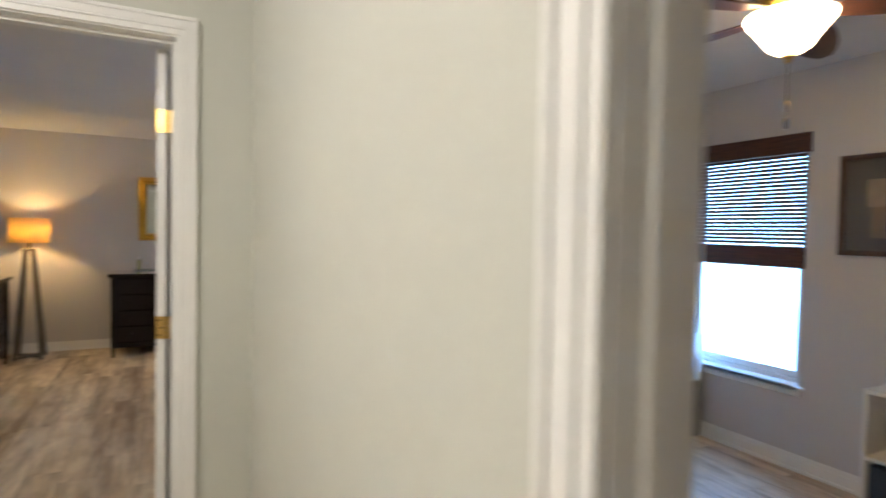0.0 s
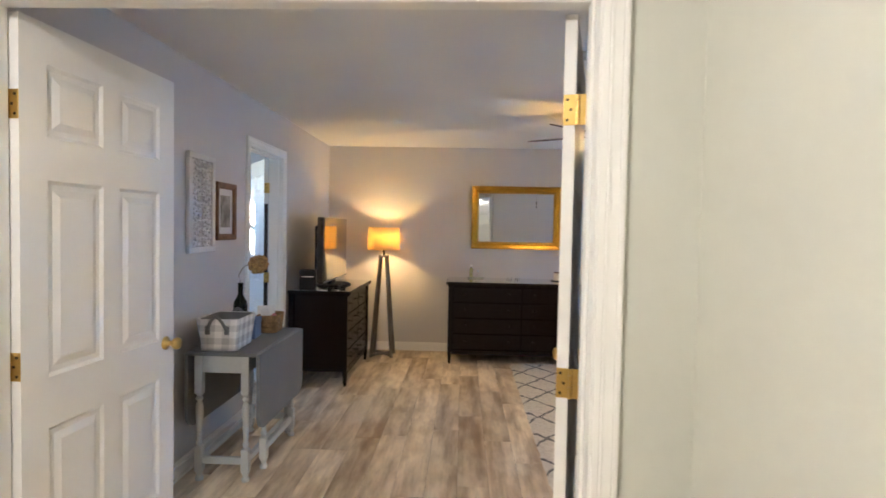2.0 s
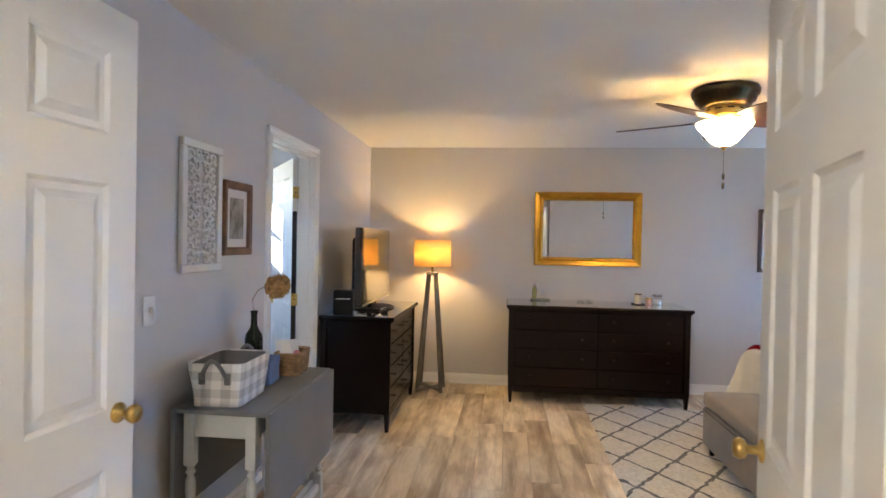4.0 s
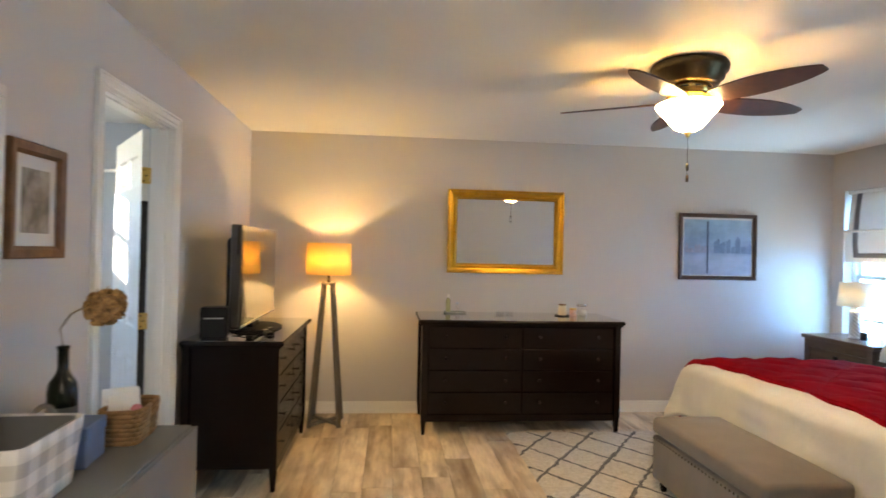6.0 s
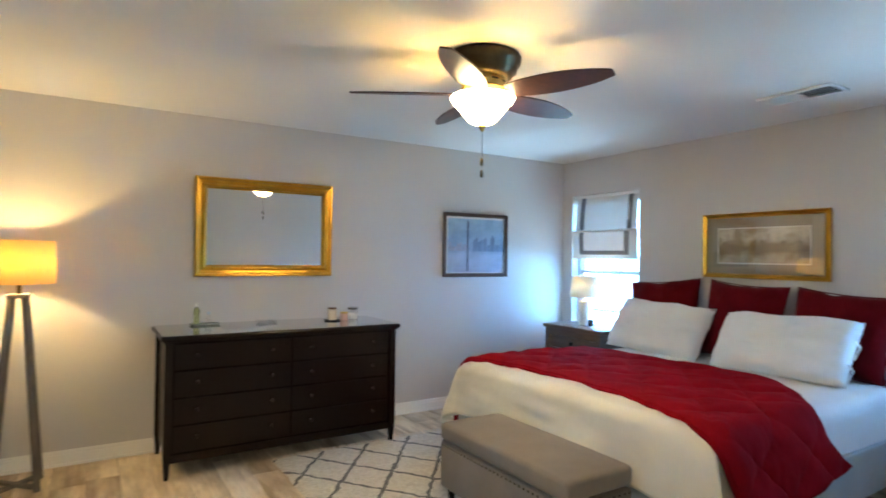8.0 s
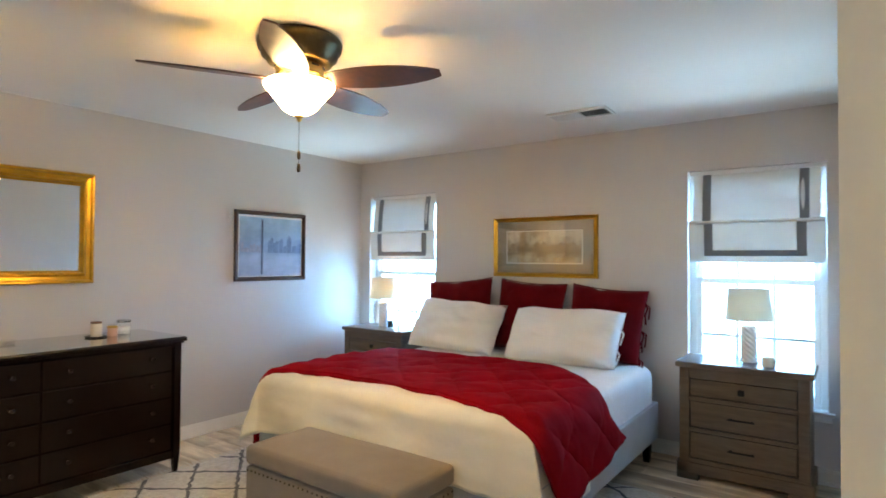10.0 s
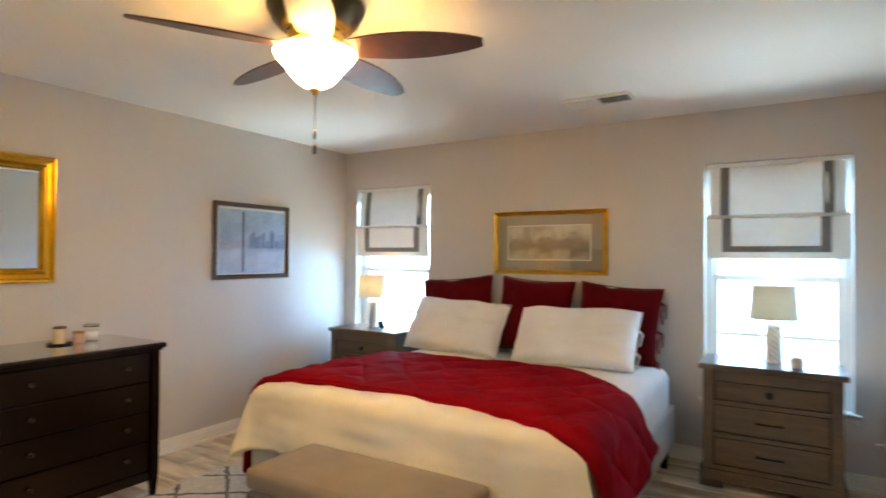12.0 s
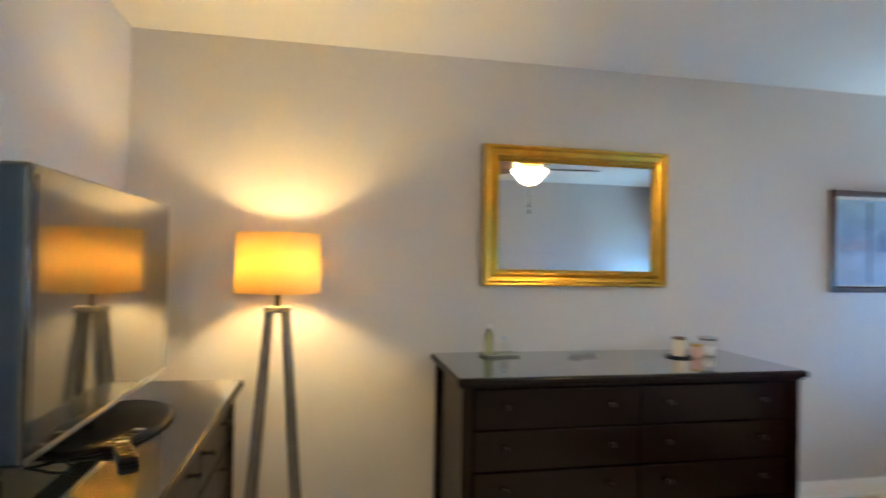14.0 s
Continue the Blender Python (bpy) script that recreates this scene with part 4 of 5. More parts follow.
MAT_TAUPE = paint("taupe_mat_board", (0.30, 0.27, 0.22), 0.7, 0.04, 2, 200, 0.05, 0, 0.8)
MAT_WHITE = paint("white_mat_board", (0.72, 0.71, 0.68), 0.7, 0.03, 2, 200, 0.05, 0, 0.8)
HARBOUR = art("blue_harbour_print", [(0.0, (0.42, 0.48, 0.62)), (0.33, (0.44, 0.53, 0.68)), (0.42, (0.30, 0.40, 0.58)), (0.62, (0.30, 0.43, 0.60)), (1.0, (0.36, 0.52, 0.66))], ((0.62, 0.66, 0.72), 5.0, (1, 1, 1.3), 0.6))
SEPIA = art("sepia_landscape_print", [(0.0, (0.58, 0.53, 0.43)), (0.22, (0.48, 0.42, 0.31)), (0.36, (0.34, 0.28, 0.18)), (0.52, (0.40, 0.33, 0.22)), (0.66, (0.56, 0.52, 0.44)), (1.0, (0.64, 0.61, 0.54))], ((0.45, 0.36, 0.26), 7.0, (1, 0.8, 1.0), 0.85))
ETCH = art("grey_etching_print", [(0.0, (0.42, 0.39, 0.33)), (0.5, (0.30, 0.28, 0.24)), (1.0, (0.46, 0.43, 0.37))], ((0.4, 0.38, 0.35), 16.0, (1, 1, 0.6), 0.9))

pc = picture("harbour_picture", 0.758, 0.615, (2.332, F_Y - 0.002, 1.225), 0, WALNUT, 0.036, "framed blue harbour print in dark walnut frame", "picture", FLAT_STEPS)
part("mat_board", box(-0.345, 0.345, -0.0085, -0.0065, 0.032, 0.583), MAT_WHITE, pc, "white mat board")
part("print", box(-0.332, 0.332, -0.0115, -0.0095, 0.044, 0.560), HARBOUR, pc, "hazy blue harbour scene")


def skyline(seed, x0, x1, z0, low, high, y, wide, shade, title):
    """Soft painted silhouettes of buildings and trees along a line of a print."""
    rng = random.Random(seed)
    x = x0
    while x < x1:
        w, h = rng.uniform(0.5, 1.3) * wide, rng.uniform(low, high)
        outline = [(x, 0), (x + w, 0), (x + w, h * rng.uniform(0.7, 1)), (x + w * 0.7, h), (x + w * 0.4, h * rng.uniform(0.85, 1.1)), (x, h * rng.uniform(0.6, 0.9))]
        bm = bmesh.new()
        lo = [bm.verts.new((a, y, z0 + c)) for a, c in outline]
        hi = [bm.verts.new((a, y + 0.0008, z0 + c)) for a, c in outline]
        bm.faces.new(lo)
        bm.faces.new(hi[::-1])
        for k in range(len(lo)):
            j = (k + 1) % len(lo)
            bm.faces.new((lo[k], lo[j], hi[j], hi[k]))
        part("painted_shape", bm, shade, pc, title)
        x += w * rng.uniform(1.0, 1.25)


skyline(3, -0.04, 0.29, 0.25, 0.06, 0.16, -0.0126, 0.045, paint("slate_blue_ink", (0.17, 0.25, 0.40), 0.7, 0.3, 18, 60, 0.0), "hazy blue buildings")
skyline(8, -0.32, -0.13, 0.25, 0.03, 0.09, -0.0126, 0.04, paint("pale_rose_ink", (0.36, 0.38, 0.50), 0.7, 0.25, 18, 60, 0.0), "pale distant shore")
part("mast", box(-0.112, -0.094, -0.0135, -0.0122, 0.06, 0.545), paint("dark_mast_ink", (0.055, 0.08, 0.14), 0.7), pc, "dark painted mast")

pc = picture("landscape_picture", 0.955, 0.513, (R_X - 0.002, 6.842, 1.279), 90, GOLD, 0.036, "framed sepia landscape print in gilt frame above the bed", "picture", GILT_STEPS)
pc.matrix_world = pose(R_X - 0.002, 6.842, 1.279, 0, 0, -90)
part("mat_board", box(-0.445, 0.445, -0.0085, -0.0065, 0.032, 0.481), MAT_TAUPE, pc, "taupe mat board")
part("mat_line", box(-0.352, 0.352, -0.0112, -0.0092, 0.112, 0.398), MAT_WHITE, pc, "white inner line")
part("print", box(-0.342, 0.342, -0.0136, -0.0118, 0.122, 0.388), SEPIA, pc, "sepia landscape with a mill and trees")
skyline(5, -0.31, 0.30, 0.215, 0.03, 0.085, -0.0147, 0.05, paint("sepia_ink", (0.27, 0.21, 0.13), 0.7, 0.35, 22, 60, 0.0), "sepia houses and trees")
part("glazing", box(-0.44, 0.44, -0.0180, -0.0160, 0.037, 0.476), THIN, pc, "clear picture glass").visible_shadow = False

pc = picture("etching_picture", 0.305, 0.385, (0, 0, 0), 0, OAKF, 0.042, "small framed etching in brown oak frame", "picture", FLAT_STEPS)
pc.matrix_world = pose(L_X + 0.002, 6.005, 1.37, 0, 0, 90)
part("mat_board", box(-0.115, 0.115, -0.0085, -0.0065, 0.038, 0.347), MAT_WHITE, pc, "cream mat board")
part("print", box(-0.075, 0.075, -0.0112, -0.0092, 0.085, 0.300), ETCH, pc, "grey etched scene")


def carved_panel():
    """White pierced panel: mirrored scrolls and leaves inside a flat frame."""
    w, h = 0.344, 0.605
    top = thing("carved_wall_panel", "white pierced carved wooden wall panel", "wall decor", group="")
    top.matrix_world = pose(L_X + 0.002, 5.652, 1.298, 0, 0, 90)
    fw = 0.038
    for a in ((-w / 2, w / 2, 0, fw), (-w / 2, w / 2, h - fw, h), (-w / 2, -w / 2 + fw, fw, h - fw), (w / 2 - fw, w / 2, fw, h - fw)):
        part("frame_side", box(a[0], a[1], -0.026, 0, a[2], a[3], 0.004), CERAMIC, top)
    iw, rows = w - 2 * fw, 5
    ch = (h - 2 * fw) / rows
    for r in range(rows):
        bm = bmesh.new()
        zc = fw + (r + 0.5) * ch
        flip = 1 if r % 2 else -1
        for sx in (-1, 1):
            for cx, cz, r0, a0, span in ((0.045, 0.018, 0.034, 0, 400), (0.098, -0.022, 0.032, 140, 380), (0.10, 0.032, 0.024, 60, 330), (0.035, -0.034, 0.022, 200, 330)):
                pts = []
                for k in range(19):
                    f = k / 18
                    a = radians(a0 + span * f) * flip
                    rr = r0 * (1 - 0.72 * f)
                    pts.append((sx * (cx + rr * math.cos(a)), -0.012, zc + flip * cz + rr * math.sin(a)))
                tube(pts, 0.0085, bm, 6)
            for cx, cz, ln, ang in ((0.07, 0.0, 0.05, 30), (0.02, 0.0, 0.045, 90), (0.115, 0.0, 0.05, 80)):
                b = lathe([(0.0, -ln / 2), (0.009, -ln / 5), (0.011, 0), (0.007, ln / 4), (0.0, ln / 2)], 8)
                join(bm, moved(b, pose(sx * cx, -0.012, zc + cz, 0, sx * ang, 0)))
        part("scroll_row", bm, CERAMIC, top, "", True)


carved_panel()


def switch_plate(name, at, turn, label, kind_of):
    top = thing(name, label, kind_of)
    top.matrix_world = pose(*at, 0, 0, turn)
    part("plate", box(-0.038, 0.038, -0.006, 0, -0.06, 0.06, 0.003, None, 2), PLASTIC, top)
    if kind_of == "switch":
        part("toggle", box(-0.006, 0.006, -0.018, -0.005, -0.008, 0.012, 0.003), PLASTIC, top)
    else:
        for z in (-0.025, 0.025):
            part("socket", lathe([(0.0, 0), (0.017, 0), (0.016, 0.003), (0, 0.003)], 16), PLASTIC, top, "", False, pose(0, -0.006, z, 90, 0, 0))
    return top


switch_plate("light_switch", (L_X + 0.001, 5.285, 1.16), 90, "white light switch plate on the wall", "switch")
switch_plate("wall_outlet", (3.20, A_Y + 0.001, 0.33), 180, "white wall outlet near the corner", "outlet")
pg = thing("plug_adapter", "white plug adapter with cord in the outlet", "plug", (3.20, A_Y + 0.012, 0.36))
part("body", box(-0.025, 0.025, 0.0, 0.045, -0.03, 0.03, 0.008, None, 2), PLASTIC, pg)
part("cord", tube([(0.02, 0.035, 0.0), (0.06, 0.07, -0.005), (0.10, 0.08, -0.02), (0.14, 0.07, -0.05)], 0.004), PLASTIC, pg, "", True)


# drop-leaf table
tb = thing("drop_leaf_table", "pale grey gateleg table with slate grey drop leaves", "table", (-1.655, 5.775, 0))
HT = 0.748
tw, tl = 0.185, 0.425


def rounded_rect(a0, a1, b0, b1, r_low, th, bevel=0.003):
    """Board in local a, b with rounded lower corners."""
    bm = bmesh.new()
    pts = [(a0, b1), (a1, b1)]
    for k in range(9):
        t = radians(90 * k / 8)
        pts.append((a1 - r_low + r_low * math.cos(t), b0 + r_low - r_low * math.sin(t)))
    for k in range(9):
        t = radians(90 * k / 8)
        pts.append((a0 + r_low - r_low * math.sin(t), b0 + r_low - r_low * math.cos(t)))
    lo = [bm.verts.new((0, a, b)) for a, b in pts]
    hi = [bm.verts.new((th, a, b)) for a, b in pts]
    bm.faces.new(lo)
    bm.faces.new(hi[::-1])
    for k in range(len(pts)):
        j = (k + 1) % len(pts)
        bm.faces.new((lo[k], lo[j], hi[j], hi[k]))
    return bm


part("tabletop", box(-tw, tw + 0.02, -tl, tl, HT - 0.02, HT, 0.005, None, 2), SLATE, tb, "slate grey painted top")
part("leaf", moved(rounded_rect(-tl, tl, 0.0, 0.44, 0.09, 0.018), pose(tw + 0.022, 0, HT - 0.446)), SLATE, tb, "slate grey hanging leaf")
part("leaf", moved(rounded_rect(-tl, tl, 0.0, 0.44, 0.09, 0.018), pose(-tw - 0.021, 0, HT - 0.446)), SLATE, tb, "slate grey hanging leaf")
TURNED = [(0.021, 0), (0.024, 0.015), (0.014, 0.03), (0.022, 0.05), (0.022, 0.055)]
POST = [(0.022, 0.19), (0.012, 0.20), (0.020, 0.215), (0.013, 0.235), (0.017, 0.30), (0.022, 0.40), (0.020, 0.44), (0.011, 0.46), (0.021, 0.475), (0.012, 0.49), (0.022, 0.505)]


def turned_leg(x, y, h):
    bm = lathe(TURNED, 16)
    box(-0.022, 0.022, -0.022, 0.022, 0.055, 0.19, 0.003, bm)
    lathe([(r, z) for r, z in POST], 16, bm)
    box(-0.022, 0.022, -0.022, 0.022, 0.505, h, 0.003, bm)
    return part("leg", moved(bm, pose(x, y, 0)), PALE, tb)


for x in (-0.135, 0.135):
    for y in (-0.39, 0.39):
        turned_leg(x, y, HT - 0.021)
for y in (-0.20, 0.345):
    turned_leg(0.172, y, 0.62)
bm = bmesh.new()
for x in (-0.135, 0.135):
    box(x - 0.01, x + 0.01, -0.368, 0.368, HT - 0.12, HT - 0.021, 0.002, bm)
part("side_rail", bm, PALE, tb)
for y in (-0.39, 0.39):
    part("end_rail", box(-0.113, 0.113, y - 0.01, y + 0.01, HT - 0.12, HT - 0.021, 0.002), PALE, tb)
    part("stretcher", box(-0.113, 0.113, y - 0.014, y + 0.014, 0.10, 0.14, 0.003), PALE, tb)
for x in (-0.135, 0.135):
    part("stretcher", box(x - 0.014, x + 0.014, -0.368, 0.368, 0.10, 0.14, 0.003), PALE, tb)
part("gate_rail", box(0.160, 0.184, -0.178, 0.323, 0.10, 0.14, 0.003), PALE, tb)
part("gate_rail", box(0.160, 0.184, -0.178, 0.323, 0.56, 0.60, 0.003), PALE, tb)
TZ = HT + 0.0005


def open_box(x, y, z, flare, th, seg=5, r=0.03):
    """Rounded rectangular tub with an open top; half sizes x, y and height z."""
    def ring(sx, sy, h):
        pts = []
        for cx, cy, a0 in ((1, 1, 0), (-1, 1, 90), (-1, -1, 180), (1, -1, 270)):
            for k in range(seg + 1):
                a = radians(a0 + 90 * k / seg)
                pts.append(Vector((cx * (sx - r) + r * math.cos(a), cy * (sy - r) + r * math.sin(a), h)))
        return pts
    b = bmesh.new()
    levels = [ring(x, y, 0)] + [ring(x + flare * k / 6, y + flare * k / 6, z * k / 6) for k in range(1, 7)]
    levels += [ring(x + flare - th, y + flare - th, z), ring(x - th, y - th, 0.012)]
    vs = [[b.verts.new(p) for p in l] for l in levels]
    for p, q in zip(vs, vs[1:]):
        for k in range(len(p)):
            b.faces.new((p[k], p[(k + 1) % len(p)], q[(k + 1) % len(p)], q[k]))
    b.faces.new(vs[0][::-1])
    b.faces.new(vs[-1])
    return b


gb = thing("gingham_bin", "grey and white gingham fabric storage bin", "storage bin", (-1.700, 5.545, TZ), 3)
b = open_box(0.105, 0.145, 0.185, 0.018, 0.004)
for v in b.verts:
    v.co += Vector((0.006 * noise.noise(v.co * 9), 0.006 * noise.noise(v.co * 9 + Vector((3, 1, 2))), 0.010 * noise.noise(v.co * 6) * (v.co.z > 0.1)))
part("cloth_body", b, gingham(), gb, "", True)
b = open_box(0.106, 0.146, 0.165, 0.010, 0.002)
LINING = fabric("grey_bin_lining", (0.16, 0.16, 0.16))
part("lining", moved(b, Matrix.Translation((0, 0, 0.016)) @ Matrix.Diagonal((0.95, 0.95, 1, 1))), LINING, gb, "dark grey cloth lining", True)
for s in (-1, 1):
    pts = [(-0.055 + 0.11 * k / 10, s * (0.166 + 0.014 * math.sin(math.pi * k / 10)), 0.125 + 0.075 * math.sin(math.pi * k / 10)) for k in range(11)]
    part("handle", tube(pts, 0.009), LINING, gb, "grey cloth handle", True)
    for x in (-0.055, 0.055):
        part("tab", box(x - 0.014, x + 0.014, s * 0.158 - 0.004, s * 0.158 + 0.006, 0.095, 0.145, 0.003), LINING, gb)

bt = thing("wine_bottle", "dark green glass wine bottle holding a dried flower", "bottle", (-1.785, 5.955, TZ))
part("glass_body", lathe([(0.0, 0.0), (0.042, 0.0), (0.045, 0.01), (0.045, 0.185), (0.041, 0.215), (0.022, 0.245), (0.0165, 0.262), (0.0165, 0.325), (0.019, 0.327), (0.019, 0.337), (0.0, 0.338)], 28), GREENGLASS, bt, "", True)
part("paper_label", shell([(0.0456, 0.05), (0.0456, 0.14)], 28), paint("dark_label", (0.05, 0.055, 0.05), 0.7), bt, "dark paper label", True)
fw = thing("dried_flower", "dried tan flower head on a long stem", "dried flower", (-1.785, 5.955, TZ + 0.33))
head = Vector((0.095, 0.07, 0.130))
part("stem", tube([(0, 0, -0.15), (0, 0, 0.0), (-0.012, 0.0, 0.06), (0.01, 0.02, 0.11), (0.06, 0.05, 0.142), tuple(head)], 0.003), STEM, fw, "", True)
rnd = random.Random(5)
bm = bmesh.new()
for k in range(260):
    d = Vector((rnd.gauss(0, 1), rnd.gauss(0, 1), rnd.gauss(0, 1))).normalized()
    rad = 0.050 * (0.75 + 0.3 * rnd.random())
    s = 0.014 + 0.010 * rnd.random()
    m = Matrix.Translation(head + d * rad) @ d.to_track_quat("Z", "Y").to_matrix().to_4x4() @ pose(0, 0, 0, rnd.uniform(20, 70), 0, rnd.uniform(0, 360))
    vs = [bm.verts.new(m @ Vector(p)) for p in ((-s * 0.7, 0, 0), (0, -s * 0.2, s * 0.15), (s * 0.7, 0, 0), (s * 0.5, s, 0.3 * s), (0, s * 1.2, 0.1 * s), (-s * 0.5, s, 0.3 * s))]
    bm.faces.new(vs)
part("petals", bm, DRIED, fw, "curled papery tan petals", True)
b = lathe([(0.0, -0.038), (0.027, -0.027), (0.038, 0), (0.027, 0.027), (0.0, 0.038)], 16)
part("flower_core", moved(b, Matrix.Translation(head)), DRIED, fw, "", True)

wk = thing("wicker_basket", "small brown wicker basket holding papers", "basket", (-1.615, 6.06, TZ), 4)
bm = bmesh.new()
for k in range(8):
    z = 0.008 + 0.015 * k
    sx, sy = 0.058 + 0.0012 * k, 0.098 + 0.0012 * k
    pts = []
    for j in range(49):
        a = 2 * math.pi * j / 48
        c, s = math.cos(a), math.sin(a)
        px = sx * math.copysign(abs(c) ** 0.35, c)
        py = sy * math.copysign(abs(s) ** 0.35, s)
        wv = 1 + 0.035 * math.sin(12 * a + math.pi * (k % 2))
        pts.append((px * wv, py * wv, z))
    tube(pts, 0.0085, bm, 6)
part("weave", bm, WICKER, wk, "", True)
part("base", box(-0.052, 0.052, -0.092, 0.092, 0, 0.008), WICKER, wk)
for k, (dx, dy, t, hgt, mt) in enumerate(((-0.02, -0.03, -12, 0.165, PAPER), (-0.005, -0.01, 8, 0.155, PAPER), (0.012, -0.035, 14, 0.15, PAPER))):
    cd = thing("paper_card", "white greeting card standing in the basket", "card", (-1.615 + dx, 6.06 + dy, TZ + 0.012), 40 + t, group="cards in the basket")
    part("card", moved(box(-0.055, 0.055, -0.0015, 0.0015, 0, hgt), pose(0, 0, 0, -8 - 4 * k, 0, 0)), mt, cd)
    if k == 2:
        part("printed_flower", moved(lathe([(0.0, 0), (0.024, 0), (0.02, 0.001), (0.0, 0.001)], 10), pose(0.005, -0.036, 0.095, 74, 0, 0)), PINK, cd, "pink printed flower")
bb = thing("blue_box", "blue cloth-covered keepsake box on the table", "box", (-1.70, 5.82, TZ), 5)
part("base", box(-0.10, 0.085, -0.07, 0.075, 0, 0.10, 0.004), BLUEBOX, bb)
part("lid", box(-0.103, 0.088, -0.073, 0.078, 0.085, 0.125, 0.004), BLUEBOX, bb)
gc = solo("looped_cord", tube([(-1.83 + 0.045 * math.cos(a / 6), 5.80 + 0.07 * math.sin(a / 6), 0.80 + 0.075 * math.sin(a / 6 + 1.1)) for a in range(0, 39)], 0.004), STEM, "pale looped cord behind the blue box", "cord", True)

# bench
bn = thing("storage_bench", "taupe upholstered storage bench with nailhead trim", "bench", (1.125, 6.785, 0.004))
BW, BL = 0.213, 0.515
b = box(-BW, BW, -BL, BL, 0.075, 0.335, 0.012, None, 3)
part("body", b, BENCHF, bn, "", True)
b = box(-BW - 0.006, BW + 0.006, -BL - 0.006, BL + 0.006, 0.345, 0.445, 0.028, None, 4)
bmesh.ops.subdivide_edges(b, edges=b.edges[:], cuts=3, use_grid_fill=True)
for v in b.verts:
    if v.co.z > 0.40:
        v.co.z += 0.018 * max(0, 1 - (v.co.x / BW) ** 2) * max(0, 1 - (v.co.y / BL) ** 4) + 0.003 * noise.noise(v.co * 6)
part("cushion_lid", b, BENCHF, bn, "padded taupe lid", True)
nb = lathe([(0.007, 0), (0.006, 0.003), (0.0, 0.0045)], 8)
nail_me = mesh_of("nailhead", nb, BRONZE, True)
runs = [(-BW, -BL, -BW, BL, 90), (BW, -BL, BW, BL, -90), (-BW, -BL, BW, -BL, 0), (-BW, BL, BW, BL, 180)]
for x0, y0, x1, y1, _ in runs:
    length = math.hypot(x1 - x0, y1 - y0)
    cnt = int(length / 0.033)
    nrm = Vector((-1 if x0 == x1 < 0 else 1 if x0 == x1 else 0, 0 if x0 == x1 else (-1 if y0 < 0 else 1), 0))
    for k in range(cnt):
        f = (k + 0.5) / cnt
        o = new("nailhead", nail_me)
        o.parent = bn
        o.matrix_basis = Matrix.Translation(Vector((x0 + (x1 - x0) * f, y0 + (y1 - y0) * f, 0.318))) @ nrm.to_track_quat("Z", "Y").to_matrix().to_4x4()
for sx in (-1, 1):
    for sy in (-1, 1):
        b = lathe([(0.018, 0), (0.024, 0.076)], 4)
        part("foot", moved(b, pose(sx * (BW - 0.05), sy * (BL - 0.05), 0, 0, 0, 45)), ESPRESSO, bn)

# rug
RX0, RX1, RY0, RY1 = 0.235, 2.70, 5.15, 8.40
bm = bmesh.new()
nx, ny = 100, 130
vs = []
for i in range(nx + 1):
    row = []
    for j in range(ny + 1):
        x, y = RX0 + (RX1 - RX0) * i / nx, RY0 + (RY1 - RY0) * j / ny
        edge = min(i, nx - i, j, ny - j)
        e = 0.012 * noise.noise((x * 9, y * 9, 4)) if edge == 0 else 0
        z = 0.011 + 0.003 * noise.noise((x * 22, y * 22, 0)) if edge else 0.002
        row.append(bm.verts.new((x + e, y + e, z)))
    vs.append(row)
for i in range(nx):
    for j in range(ny):
        bm.faces.new((vs[i][j], vs[i + 1][j], vs[i + 1][j + 1], vs[i][j + 1]))
rg = thing("area_rug", "cream shag rug with dark diamond lattice", "rug")
part("woven_field", bm, RUG, rg, "", True)
rnd = random.Random(9)
bm = bmesh.new()
for y, s in ((RY1, 1), (RY0, -1)):
    for k in range(170):
        x = RX0 + (RX1 - RX0) * (k + rnd.random()) / 170
        ln = 0.035 + 0.03 * rnd.random()
        dx = rnd.uniform(-0.02, 0.02)
        w = 0.004
        p = [(x - w, y - s * 0.01, 0.006), (x + w, y - s * 0.01, 0.006), (x + w + dx * 0.5, y + s * ln * 0.5, 0.012), (x - w + dx * 0.5, y + s * ln * 0.5, 0.012), (x + dx + w, y + s * ln, 0.002), (x + dx - w, y + s * ln, 0.002)]
        v = [bm.verts.new(q) for q in p]
        bm.faces.new((v[0], v[1], v[2], v[3]))
        bm.faces.new((v[3], v[2], v[4], v[5]))
fo = part("fringe", bm, FRINGE, rg, "cream knotted fringe")
tagged(fo, kind="stuff")

# ---------------- bed ----------------
BD = thing("bed", "king bed frame in pale grey upholstery on dark feet", "bed", (0, 0, 0))
Y0, Y1, X0, X1 = 5.885, 7.815, 1.43, 3.35
part("side_rail", box(X0, X1, Y0 - 0.02, Y0 + 0.03, 0.145, 0.405, 0.012, None, 3), BEDF, BD, "", True)
part("side_rail", box(X0, X1, Y1 - 0.03, Y1 + 0.02, 0.145, 0.405, 0.012, None, 3), BEDF, BD, "", True)
part("foot_rail", box(X0 - 0.045, X0 - 0.002, Y0 - 0.02, Y1 + 0.02, 0.145, 0.405, 0.012, None, 3), BEDF, BD, "", True)
part("slat_base", box(X0, X1, Y0 + 0.032, Y1 - 0.032, 0.28, 0.30), GREYW, BD)
for x in (X0 + 0.02, X1 - 0.12):
    for y in (Y0 + 0.03, Y1 - 0.03):
        part("foot", moved(lathe([(0.028, 0), (0.04, 0.146)], 4), pose(x, y, 0.013 if x < 2.6 else 0, 0, 0, 45)), ESPRESSO, BD, "dark wooden foot")
MT = 0.665
bm = box(X0 + 0.005, X1, Y0 + 0.005, Y1 - 0.005, 0.302, MT, 0.085, None, 6)
